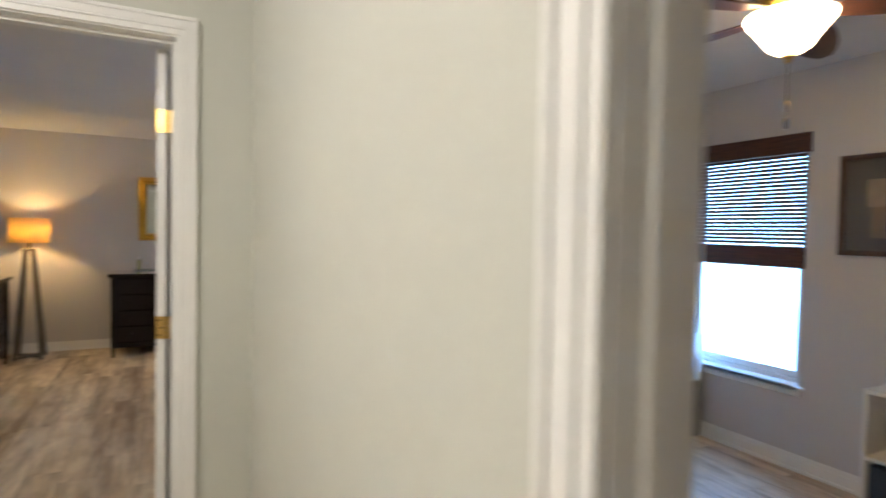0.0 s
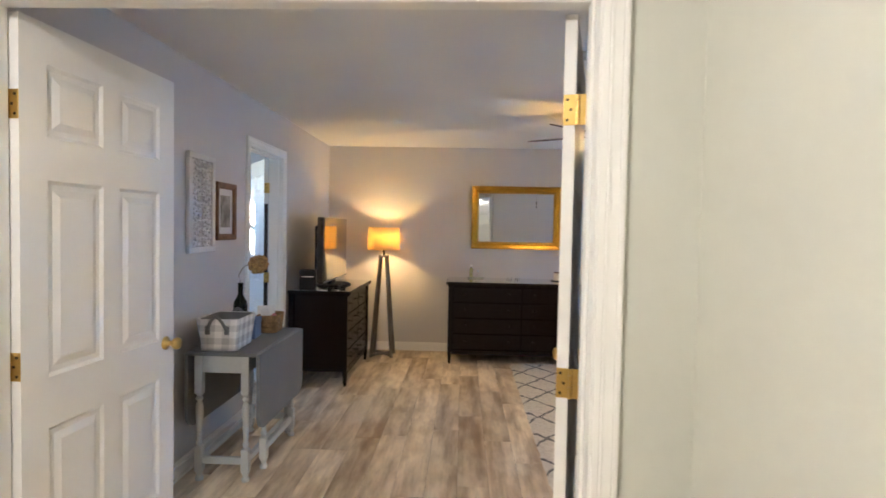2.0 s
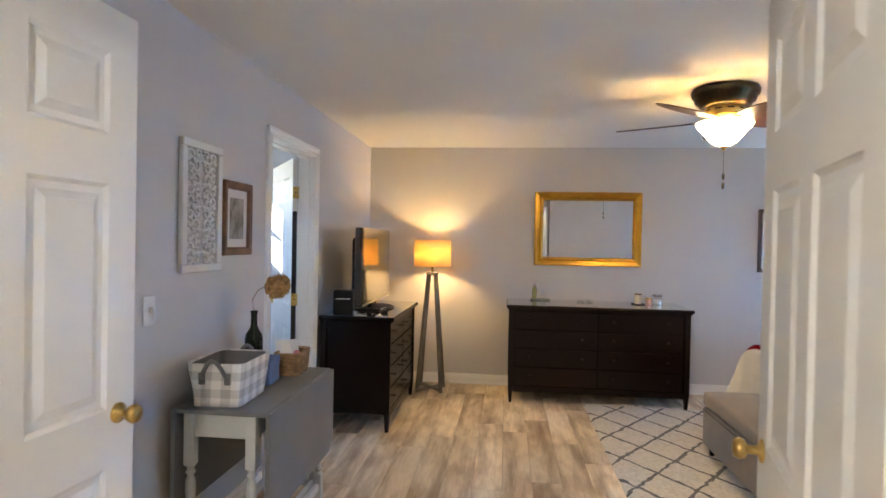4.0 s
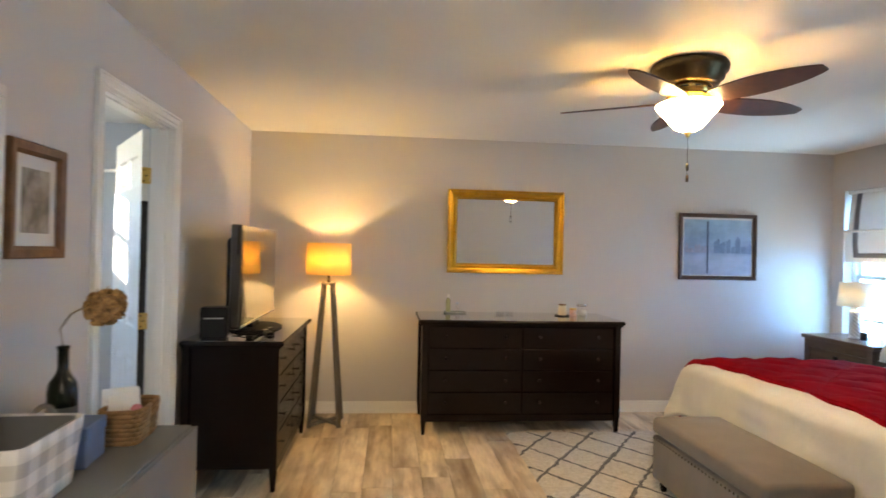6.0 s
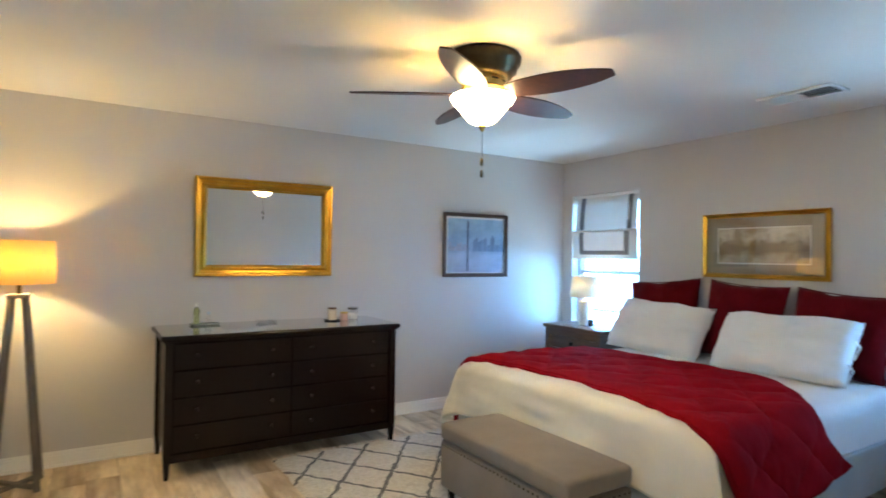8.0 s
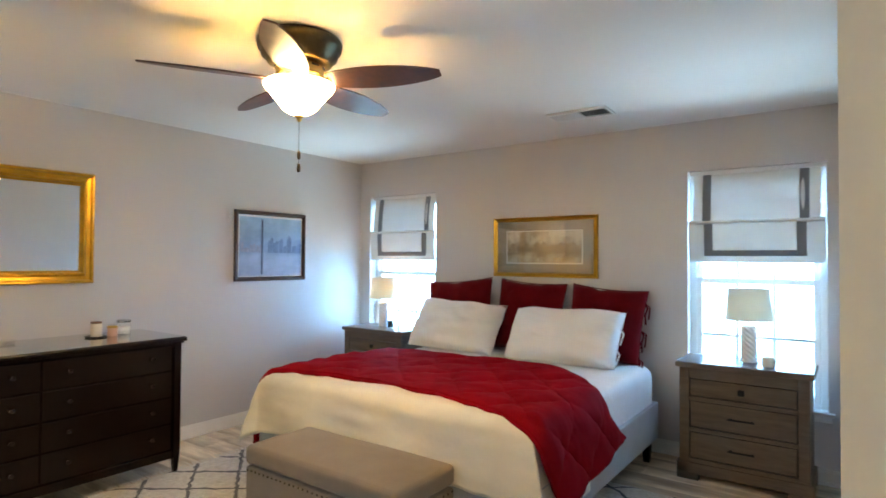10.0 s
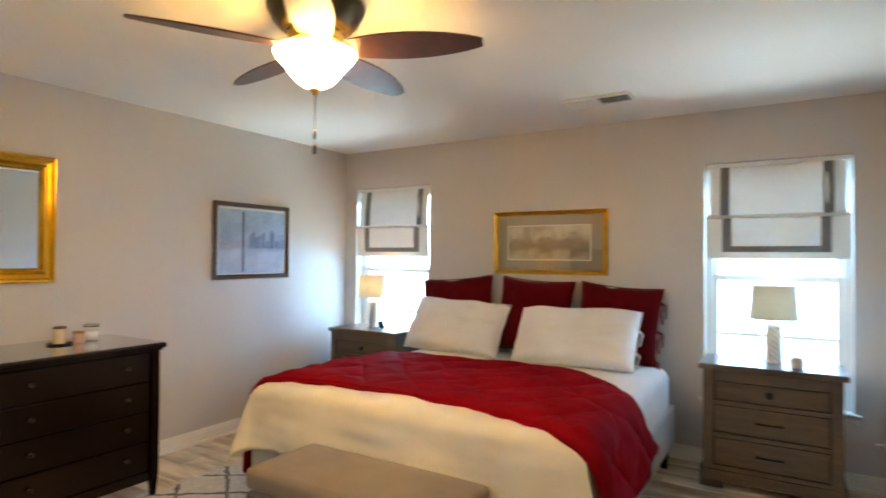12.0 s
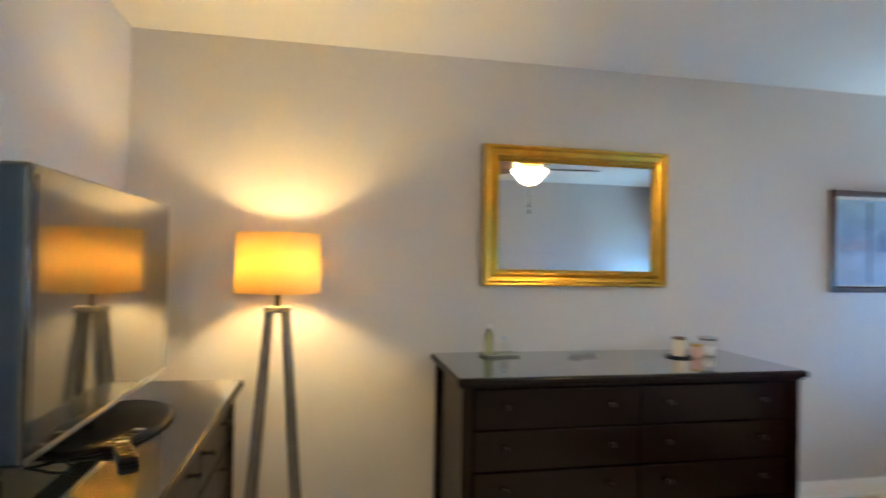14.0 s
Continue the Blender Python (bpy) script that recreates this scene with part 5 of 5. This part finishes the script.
bmesh.ops.subdivide_edges(bm, edges=[e for e in bm.edges if e.calc_length() > 0.4], cuts=14, use_grid_fill=True)
for v in bm.verts:
    v.co += Vector((0, 0.010, 0.008)) * noise.noise(v.co * 4.5)
solo("mattress", bm, SHEET, "mattress under a smooth white fitted sheet", "mattress", True)


def drape(name, us, vs_, place, thick, material, label, category, cloth, rim):
    """Cloth over a grid (u, v) -> place(u, v), with a turned hem round its edge."""
    top = thing(name, label, category)
    bm = bmesh.new()
    g = [[bm.verts.new(place(u, v)) for v in vs_] for u in us]
    for i in range(len(us) - 1):
        for j in range(len(vs_) - 1):
            bm.faces.new((g[i][j], g[i + 1][j], g[i + 1][j + 1], g[i][j + 1]))
    ob = part(cloth, bm, material, top, "", True)
    md = ob.modifiers.new("thickness", "SOLIDIFY")
    md.thickness, md.offset = thick, 1
    ring = [place(u, vs_[0]) for u in us] + [place(us[-1], v) for v in vs_[1:]] + [place(u, vs_[-1]) for u in reversed(us[:-1])] + [place(us[0], v) for v in reversed(vs_[:-1])]
    part(rim, tube(ring, thick * 0.62, None, 6), material, top, "", True)
    return top


def over_edge(d, r):
    """Arc-length past an edge -> (outward, down) over a rounded edge of radius r."""
    if d <= 0:
        return d, 0.0
    q = r * math.pi / 2
    if d < q:
        a = d / r
        return r * math.sin(a), r * (1 - math.cos(a))
    return r, r + d - q


def coverlet_at(u, v):
    # u along x from the foot (u < 0 hangs), v along y from the near side (v < 0 hangs near, v > width hangs far)
    r = 0.06
    wy = Y1 - Y0
    ox, dx = over_edge(r - u, r)
    if v < wy / 2:
        oy, dy = over_edge(r - v, r)
        y = Y0 + r - oy
        sy = -1
    else:
        oy, dy = over_edge(v - wy + r, r)
        y = Y1 - r + oy
        sy = 1
    x = X0 - 0.045 + r - ox
    z = MT + 0.012 - max(dx, dy) - 0.16 * min(dx, dy)
    both = min(dx, dy)
    x -= 0.18 * both + 0.012 * math.sin(v * 9.0 + 1) * min(1, dx * 4) + 0.05 * dx
    y += sy * (0.22 * both + 0.05 * dy)
    n1 = noise.noise((x * 3.1, y * 3.1, 0.7))
    n2 = noise.noise((x * 9, y * 9, 2.0))
    return Vector((x - 0.012 * n1 * min(1, dx * 5), y, max(0.035, z + 0.018 * n1 + 0.010 * n2 + 0.006 * noise.noise((x * 22, y * 7, 4.0))))) - Vector((0.016 * noise.noise((y * 2.2, z * 13, 7.0)) * min(1, dx * 6), 0, 0))


def steps_of(a, b, n):
    return [a + (b - a) * k / n for k in range(n + 1)]


drape("coverlet", steps_of(-0.33, 0.62, 60), steps_of(-0.44, Y1 - Y0 + 0.34, 120), coverlet_at, 0.006, CREAM, "cream woven coverlet hanging over the bed foot", "bedspread", "woven_cloth", "hem")


QUILT_FRONT = ((-0.5, 1.43), (0.0, 1.41), (0.12, 1.46), (0.3, 1.545), (0.55, 1.585), (0.85, 1.59), (1.25, 1.575), (1.55, 1.50), (1.72, 1.45), (1.9, 1.38), (1.98, 1.37), (2.15, 1.43), (2.35, 1.51))
QUILT_REAR = ((-0.5, 2.45), (0.0, 2.56), (0.4, 2.64), (0.9, 2.65), (1.3, 2.70), (1.5, 2.64), (1.62, 2.53), (1.78, 2.37), (1.87, 2.24), (1.98, 2.12), (2.10, 2.24), (2.35, 2.58))


def along(table, s, soft=0.07):
    """A soft curve through a table of (arc length, x)."""
    a, b = zip(*table)
    return sum(float(np.interp(s + soft * k / 3, a, b)) for k in range(-3, 4)) / 7


def quilt_at(s, q):
    # s: across the bed from the far side to the near one, in arc length; q: 0 front edge, 1 rear edge
    wy = Y1 - Y0
    r = 0.085
    s -= 0.10 * q * min(1.0, max(0.0, (s - wy) / 0.37))
    v = wy + 0.02 - s
    if v < wy / 2:
        oy, dy = over_edge(r - v, r)
        y, sy = Y0 + r - oy - 0.035, -1
    else:
        oy, dy = over_edge(v - wy + r, r)
        y, sy = Y1 - r + oy + 0.035, 1
    x0, x1 = along(QUILT_FRONT, s), along(QUILT_REAR, s)
    x = x0 + (x1 - x0) * q
    # stitched lines of wide diamonds, slightly wandering
    wob = 0.10 * noise.noise((x * 2.1, s * 2.1, 6.0))
    a = abs(math.sin(math.pi * (x * 2.5 + s * 2.9 + wob)))
    b = abs(math.sin(math.pi * (x * 2.5 - s * 2.9 + wob)))
    m = min(a, b)
    puff = 0.021 * m ** 0.5 + 0.012 * noise.noise((x * 4, s * 4, 1.5)) + 0.007 * noise.noise((x * 10, s * 10, 0.3)) + 0.005 * (1 - m) * noise.noise((x * 30, s * 16, 2.3))
    edge = min(1.0, 9 * min(q, 1 - q) + 0.30)
    z = MT + 0.020 - dy
    side = min(1.0, max(0.0, (dy - 0.01) / 0.08))
    if q < 0.5 and x < X0 + 0.03:
        z -= 0.5 * (X0 + 0.03 - x)
    return Vector((x, y + sy * (puff * edge * side + 0.16 * max(0.0, dy - 0.03)), z + puff * edge * (1 - 0.8 * side)))


drape("quilt", steps_of(-0.48, Y1 - Y0 + 0.37, 230), steps_of(0, 1, 100), quilt_at, 0.020, RED, "crimson diamond-stitched quilt folded across the bed", "quilt", "stitched_cloth", "binding")


def pillow(name, w, h, t, at, lean, yaw, material, label, pull=0.06, seed=0, roll=0.0, full=0.55):
    """Cushion standing on its edge; local y across, z up, x its thickness."""
    n = 30
    bm = bmesh.new()
    sides = []
    for s in (-1, 1):
        g = []
        for i in range(n + 1):
            row = []
            for j in range(n + 1):
                a, b = -1 + 2 * i / n, -1 + 2 * j / n
                ease = max(0.0, (1 - a ** 4) * (1 - b ** 4)) ** full
                y = a * w / 2 * (1 - pull * (1 - b * b))
                z = b * h / 2 * (1 - pull * 1.2 * (1 - a * a)) + 0.022 * noise.noise((a * 2.2 + seed, seed * 1.7, 3)) * max(0, b)
                x = s * t / 2 * ease * (1 + 0.22 * noise.noise((a * 2 + seed, b * 2, s))) + 0.016 * ease * noise.noise((a * 3, b * 3 + seed, 5)) + 0.007 * ease * noise.noise((a * 8 + seed, b * 5, 9))
                row.append(bm.verts.new((x, y, z)))
            g.append(row)
        for i in range(n):
            for j in range(n):
                bm.faces.new((g[i][j], g[i + 1][j], g[i + 1][j + 1], g[i][j + 1]))
        sides.append(g)
    bmesh.ops.remove_doubles(bm, verts=bm.verts, dist=0.0004)
    top = thing(name, label, "pillow", (0, 0, 0), group="red cushions" if material is REDV else "white pillows")
    top.matrix_world = pose(*at, 0, lean, yaw) @ pose(0, 0, h / 2, roll, 0, 0)
    part("cushion", bm, material, top, "", True)
    part("piping", tube([(0.0, a * w / 2 * (1 - pull * (1 - b * b)), b * h / 2 * (1 - pull * 1.2 * (1 - a * a))) for a, b in
                         [(-1 + 2 * k / 20, -1) for k in range(20)] + [(1, -1 + 2 * k / 20) for k in range(20)] + [(1 - 2 * k / 20, 1) for k in range(20)] + [(-1, 1 - 2 * k / 20) for k in range(21)]], 0.004), material, top, "", True)
    return top


TOPZ = MT + 0.006
RL = "crimson velvet square cushion propped against the wall"
c1 = pillow("red_cushion", 0.66, 0.585, 0.18, (3.25, 7.585, TOPZ), 12, 3, REDV, RL, seed=1, roll=-5)
c2 = pillow("red_cushion", 0.62, 0.59, 0.18, (3.25, 6.90, TOPZ), 12, -2, REDV, RL, seed=4, roll=3)
c3 = pillow("red_cushion", 0.59, 0.56, 0.18, (3.25, 6.25, TOPZ), 12, 0, REDV, "crimson velvet square cushion with fringed ties at its side", seed=7, roll=4)
for k in range(3):
    z0 = 0.18 - 0.2 * k
    part("tie", tube([(-0.02, -0.29, z0), (-0.035, -0.31, z0 - 0.03), (-0.03, -0.30, z0 - 0.09), (-0.04, -0.315, z0 - 0.15)], 0.007), REDV, c3, "crimson cloth tie", True)
    part("tie", tube([(-0.02, -0.29, z0), (-0.03, -0.325, z0 - 0.02), (-0.04, -0.33, z0 - 0.11)], 0.006), REDV, c3, "crimson cloth tie", True)
pillow("white_pillow", 0.83, 0.46, 0.24, (2.96, 7.46, TOPZ), 34, 2, SHEET, "white cotton pillow leaning on the red cushions", pull=0.03, seed=2, roll=2, full=0.42)
p2 = pillow("white_pillow", 0.88, 0.44, 0.24, (2.94, 6.49, TOPZ), 34, -2, SHEET, "white cotton pillow with ties at its open end", pull=0.02, seed=9, roll=-1, full=0.42)
for k in range(2):
    part("tie", tube([(-0.02, -0.43, 0.08 - 0.16 * k), (-0.05, -0.475, 0.03 - 0.16 * k), (-0.06, -0.47, -0.06 - 0.16 * k)], 0.006), SHEET, p2, "white cloth tie", True)


def nightstand(at, label):
    """Weathered three-drawer nightstand; the front faces -x."""
    w, d, h = 0.775, 0.42, 0.762
    top = thing("nightstand", label, "nightstand", at, group="nightstands")
    part("body", box(0.034, d, 0.025, w - 0.025, 0.09, h - 0.035, 0.003), NIGHT, top)
    # shade in the grooves round the drawers, added as a dark sheet
    part("recess_shade", box(0.030, 0.0335, 0.085, w - 0.085, 0.116, h - 0.036), GAP_DARK, top, "dark sheet painting the shade behind the drawer fronts")
    part("top", box(-0.012, d, 0, w, h - 0.035, h, 0.006, None, 2), NIGHT, top)
    bm = box(0.004, d, 0.006, w - 0.006, 0.04, 0.115, 0.006)
    for y0, y1 in ((0.006, 0.14), (w - 0.14, w - 0.006)):
        box(0.004, 0.05, y0, y1, 0, 0.045, 0.004, bm)
        box(d - 0.05, d, y0, y1, 0, 0.045, 0.004, bm)
    part("plinth", bm, NIGHT, top)
    for y in (0.025, w - 0.085):
        part("stile", box(0.002, 0.0335, y, y + 0.06, 0.115, h - 0.036, 0.002), NIGHT, top)
    z = 0.128
    for k, hh in enumerate((0.20, 0.20, 0.145)):
        part("rail", box(0.002, 0.0295, 0.0852, w - 0.0852, z - 0.0125, z + 0.0125, 0.002), NIGHT, top)
        dr = part("drawer", box(0.009, 0.0295, 0.0915, w - 0.0915, z + 0.019, z + hh - 0.019, 0.004, None, 2), NIGHT, top)
        zc = z + hh / 2
        if k < 2:
            bm = box(-0.018, -0.010, w / 2 - 0.075, w / 2 + 0.075, zc - 0.006, zc + 0.006, 0.003)
            for s in (-1, 1):
                box(-0.012, 0.010, w / 2 + s * 0.06 - 0.006, w / 2 + s * 0.06 + 0.006, zc - 0.006, zc + 0.006, 0.002, bm)
            part("pull", bm, BLACK, dr, "dark iron bar pull")
        else:
            part("pull", box(-0.012, 0.010, w / 2 - 0.018, w / 2 + 0.018, zc - 0.018, zc + 0.018, 0.004), BLACK, dr, "dark iron square knob")
        z += hh
    part("rail", box(0.002, 0.0295, 0.0852, w - 0.0852, z - 0.0125, h - 0.0360, 0.002), NIGHT, top)
    part("mirror_glass_top", box(-0.008, d - 0.002, 0.005, w - 0.005, h + 0.0005, h + 0.005, 0.001), THIN, top, "clear glass sheet")
    return top


nightstand((3.055, 4.905, 0), "weathered brown three-drawer nightstand under the window")
nightstand((3.055, 8.025, 0), "weathered brown nightstand in the corner by the bed")


def table_lamp(x, y, z, label):
    top = thing("table_lamp", label, "table lamp", (x, y, z), group="table lamps")
    prof = [(0.050, 0.0), (0.052, 0.006), (0.046, 0.012)] + [(0.044, 0.012 + 0.0065 * k) for k in range(1, 34)] + [(0.036, 0.236), (0.012, 0.24)]
    part("base", lathe(prof, 56, None, 28.0, 7, 0.13), CERAMIC, top, "white twisted ceramic base", True)
    part("stem", rod((0, 0, 0.238), (0, 0, 0.30), 0.005), BRASS, top)
    part("shade", shell([(0.140, 0.272), (0.122, 0.478), (0.120, 0.478), (0.138, 0.272), (0.140, 0.272)], 40), CREAM_SHADE, top, "cream fabric drum shade", True)
    part("spider", rod((-0.13, 0, 0.30), (0.13, 0, 0.30), 0.002), BRASS, top)


table_lamp(3.28, 5.275, 0.7675, "white twisted ceramic table lamp with cream shade")
table_lamp(3.28, 8.46, 0.7675, "white ceramic table lamp with softly lit cream shade")


def jar_candle(name, at, r, h, material, label, lid=None):
    top = thing(name, label, "candle", at, group="candles")
    part("jar", lathe([(0.0, 0), (r, 0), (r * 1.02, 0.004), (r * 1.02, h), (r * 0.94, h), (r * 0.94, h * 0.75), (0, h * 0.75)], 24), material, top, "", True)
    if lid:
        part("lid", lathe([(r * 1.03, h + 0.0005), (r * 1.03, h + 0.012), (r * 0.3, h + 0.014), (0.0, h + 0.014)], 24), lid, top, "", True)
    return top


jar_candle("candle", (3.16, 5.155, 0.7675), 0.034, 0.058, WAX, "small cream candle on the nightstand")
jar_candle("candle", (3.25, 8.345, 0.7675), 0.028, 0.062, BLACK, "small dark candle on the corner nightstand")

# ---------------- on the long dresser ----------------
DZT = 0.9012
ty = thing("soap_tray", "small blue and cream ceramic tray", "tray", (-0.145, 8.835, DZT), 8)
b = open_box(0.085, 0.045, 0.012, 0.012, 0.004, 4, 0.02)
part("dish", b, paint("blue_cream_glaze", (0.50, 0.52, 0.46), 0.25, 0.3, 12), ty, "", True)
bo = thing("lotion_bottle", "tall clear bottle of pale green liquid", "bottle", (-0.20, 8.845, DZT + 0.012))
part("bottle", lathe([(0.0, 0), (0.020, 0), (0.021, 0.005), (0.021, 0.095), (0.010, 0.110), (0.009, 0.118), (0.0, 0.119)], 20), LIQUID, bo, "", True)
part("cap", lathe([(0.010, 0.1195), (0.010, 0.145), (0.0, 0.146)], 14), PLASTIC, bo, "white cap", True)
bo = thing("perfume_bottle", "small clear perfume bottle with pale cap", "bottle", (-0.12, 8.835, DZT + 0.012))
part("bottle", lathe([(0.0, 0), (0.022, 0), (0.022, 0.05), (0.010, 0.062), (0.0, 0.063)], 20), THIN, bo, "", True)
part("cap", lathe([(0.011, 0.0635), (0.011, 0.082), (0.0, 0.083)], 14), paint("pale_blue_cap", (0.45, 0.55, 0.66), 0.4), bo, "pale blue cap", True)
for x in (0.245, 0.335):
    gd = thing("glass_dish", "small clear glass trinket dish", "dish", (x, 8.80 + 0.03 * (x > 0.3), DZT), group="glass dishes")
    part("bowl", lathe([(0.0, 0.0), (0.030, 0.0), (0.042, 0.02), (0.040, 0.021), (0.028, 0.005), (0.0, 0.005)], 24), THIN, gd, "", True)
dp = thing("black_tray", "small black tray under a candle", "tray", (0.775, 8.72, DZT))
part("plate", lathe([(0.0, 0), (0.060, 0), (0.066, 0.008), (0.062, 0.009), (0.0, 0.004)], 28), BLACK, dp, "", True)
jar_candle("candle", (0.775, 8.72, DZT + 0.0045), 0.032, 0.085, WAX, "cream jar candle with wooden lid on a black tray", OAKF)
jar_candle("candle", (0.865, 8.70, DZT), 0.030, 0.055, PEACH, "small peach jar candle", BRASS)
gj = thing("glass_jar", "clear glass jar with silver lid", "jar", (0.955, 8.74, DZT))
part("glass_body", lathe([(0.0, 0), (0.042, 0), (0.043, 0.004), (0.043, 0.075), (0.038, 0.082), (0.0, 0.082)], 28), THIN, gj, "", True)
part("contents", lathe([(0.0, 0.004), (0.036, 0.004), (0.036, 0.05), (0.0, 0.052)], 20), PAPER, gj, "white cotton pads", True)
part("lid", lathe([(0.044, 0.083), (0.044, 0.098), (0.0, 0.101)], 28), paint("silver_lid", (0.6, 0.6, 0.6), 0.25, 0.05, 4, 60, 0.02, 1.0), gj, "silver metal lid", True)

# ---------------- second room ----------------
hm = thing("laundry_hamper", "tall white and navy fabric laundry hamper", "hamper", (3.28, 4.30, 0), 0)
part("upper_cloth", box(-0.17, 0.17, -0.16, 0.15, 0.40, 0.74, 0.02, None, 2), SHEET, hm)
part("lower_cloth", box(-0.168, 0.168, -0.158, 0.148, 0.0, 0.40, 0.02, None, 2), NAVY, hm)
pc = picture("room_picture", 0.62, 0.56, (0, 0, 0), 0, WALNUT, 0.03, "dark framed picture in the second room", "picture", FLAT_STEPS)
pc.matrix_world = pose(R_X - 0.002, 2.99, 1.33, 0, 0, -90)
part("print", box(-0.285, 0.285, -0.011, -0.009, 0.026, 0.534), paint("dark_print", (0.05, 0.04, 0.025), 0.5, 0.4, 5, 40, 0, 0, 1.0), pc, "dark glossy print")
part("painted_vase", box(-0.15, 0.01, -0.0125, -0.0112, 0.10, 0.36, 0.0), paint("ochre_paint", (0.20, 0.13, 0.07), 0.6, 0.4, 14, 60, 0.0), pc, "ochre painted shape")
part("painted_light", box(-0.17, 0.03, -0.0139, -0.0127, 0.27, 0.42, 0.0), paint("pale_ochre_paint", (0.36, 0.27, 0.17), 0.6, 0.4, 14, 60, 0.0), pc, "pale painted shape")
part("glazing", box(-0.285, 0.285, -0.016, -0.014, 0.026, 0.534), THIN, pc, "clear picture glass").visible_shadow = False
cs = thing("cube_shelf", "white open cube shelf against the wall", "shelf", (3.13, 2.12, 0))
for a in ((0, 0.35, 0, 0.02, 0, 0.68), (0, 0.35, 0.83, 0.85, 0, 0.68), (0, 0.35, 0.42, 0.44, 0.02, 0.66)):
    part("side_panel", box(*a, 0.002), PLASTIC, cs)
for z in (0.0, 0.33, 0.66):
    part("shelf_board", box(0, 0.35, 0.02, 0.83, z, z + 0.02, 0.002) if z != 0.33 else box(0.004, 0.345, 0.44, 0.83, z, z + 0.02, 0.002), PLASTIC, cs)
part("back_panel", box(0.338, 0.348, 0.02, 0.83, 0.02, 0.66), PLASTIC, cs)
fb = thing("fabric_drawer", "black fabric drawer in the cube shelf", "drawer", (3.14, 2.565, 0.021))
part("body", box(0, 0.28, 0, 0.375, 0, 0.29, 0.006), NAVY, fb)
sr = thing("shower_rail", "white shower curtain rail in the bathroom", "rail", (0, 0, 0))
part("rail", rod((BX + 0.01, 8.2, 1.95), (L_X - 0.13, 8.2, 1.95), 0.013), PLASTIC, sr)


# ---------------- floor planks ----------------
fl_top = solo("floor", box(L_X - 2.5, R_X + T, -1.2, F_Y + 0.15, -0.12, -0.004), SUBFLOOR, "grey-brown wood plank floor with staggered joints", "floor", kind="structure")
rnd = random.Random(21)
PW, PL = 0.182, 1.22


def plank_mesh(x0, x1, y0, y1):
    e = 0.0012
    me = bpy.data.meshes.new("plank")
    v = [(x0, y0, -0.004), (x1, y0, -0.004), (x1, y1, -0.004), (x0, y1, -0.004),
         (x0, y0, -e), (x1, y0, -e), (x1, y1, -e), (x0, y1, -e),
         (x0 + e, y0 + e, 0), (x1 - e, y0 + e, 0), (x1 - e, y1 - e, 0), (x0 + e, y1 - e, 0)]
    f = [(0, 1, 5, 4), (1, 2, 6, 5), (2, 3, 7, 6), (3, 0, 4, 7), (4, 5, 9, 8), (5, 6, 10, 9), (6, 7, 11, 10), (7, 4, 8, 11), (8, 9, 10, 11)]
    me.from_pydata(v, [], f)
    me.materials.append(PLANK)
    return me


gap = 0.0007
x = L_X - 2.2
while x < R_X:
    y = -1.15 - rnd.random() * PL
    x1 = min(x + PW, R_X)
    while y < F_Y:
        ya, yb = max(y, -1.1), min(y + PL, F_Y)
        if yb - ya > 0.03:
            inside = x1 > L_X - 0.1 or ya > 4.6
            if inside:
                ob = new("plank", plank_mesh(x + gap, x1 - gap, ya + gap, yb - gap))
                ob.parent = fl_top
        y += PL
    x += PW
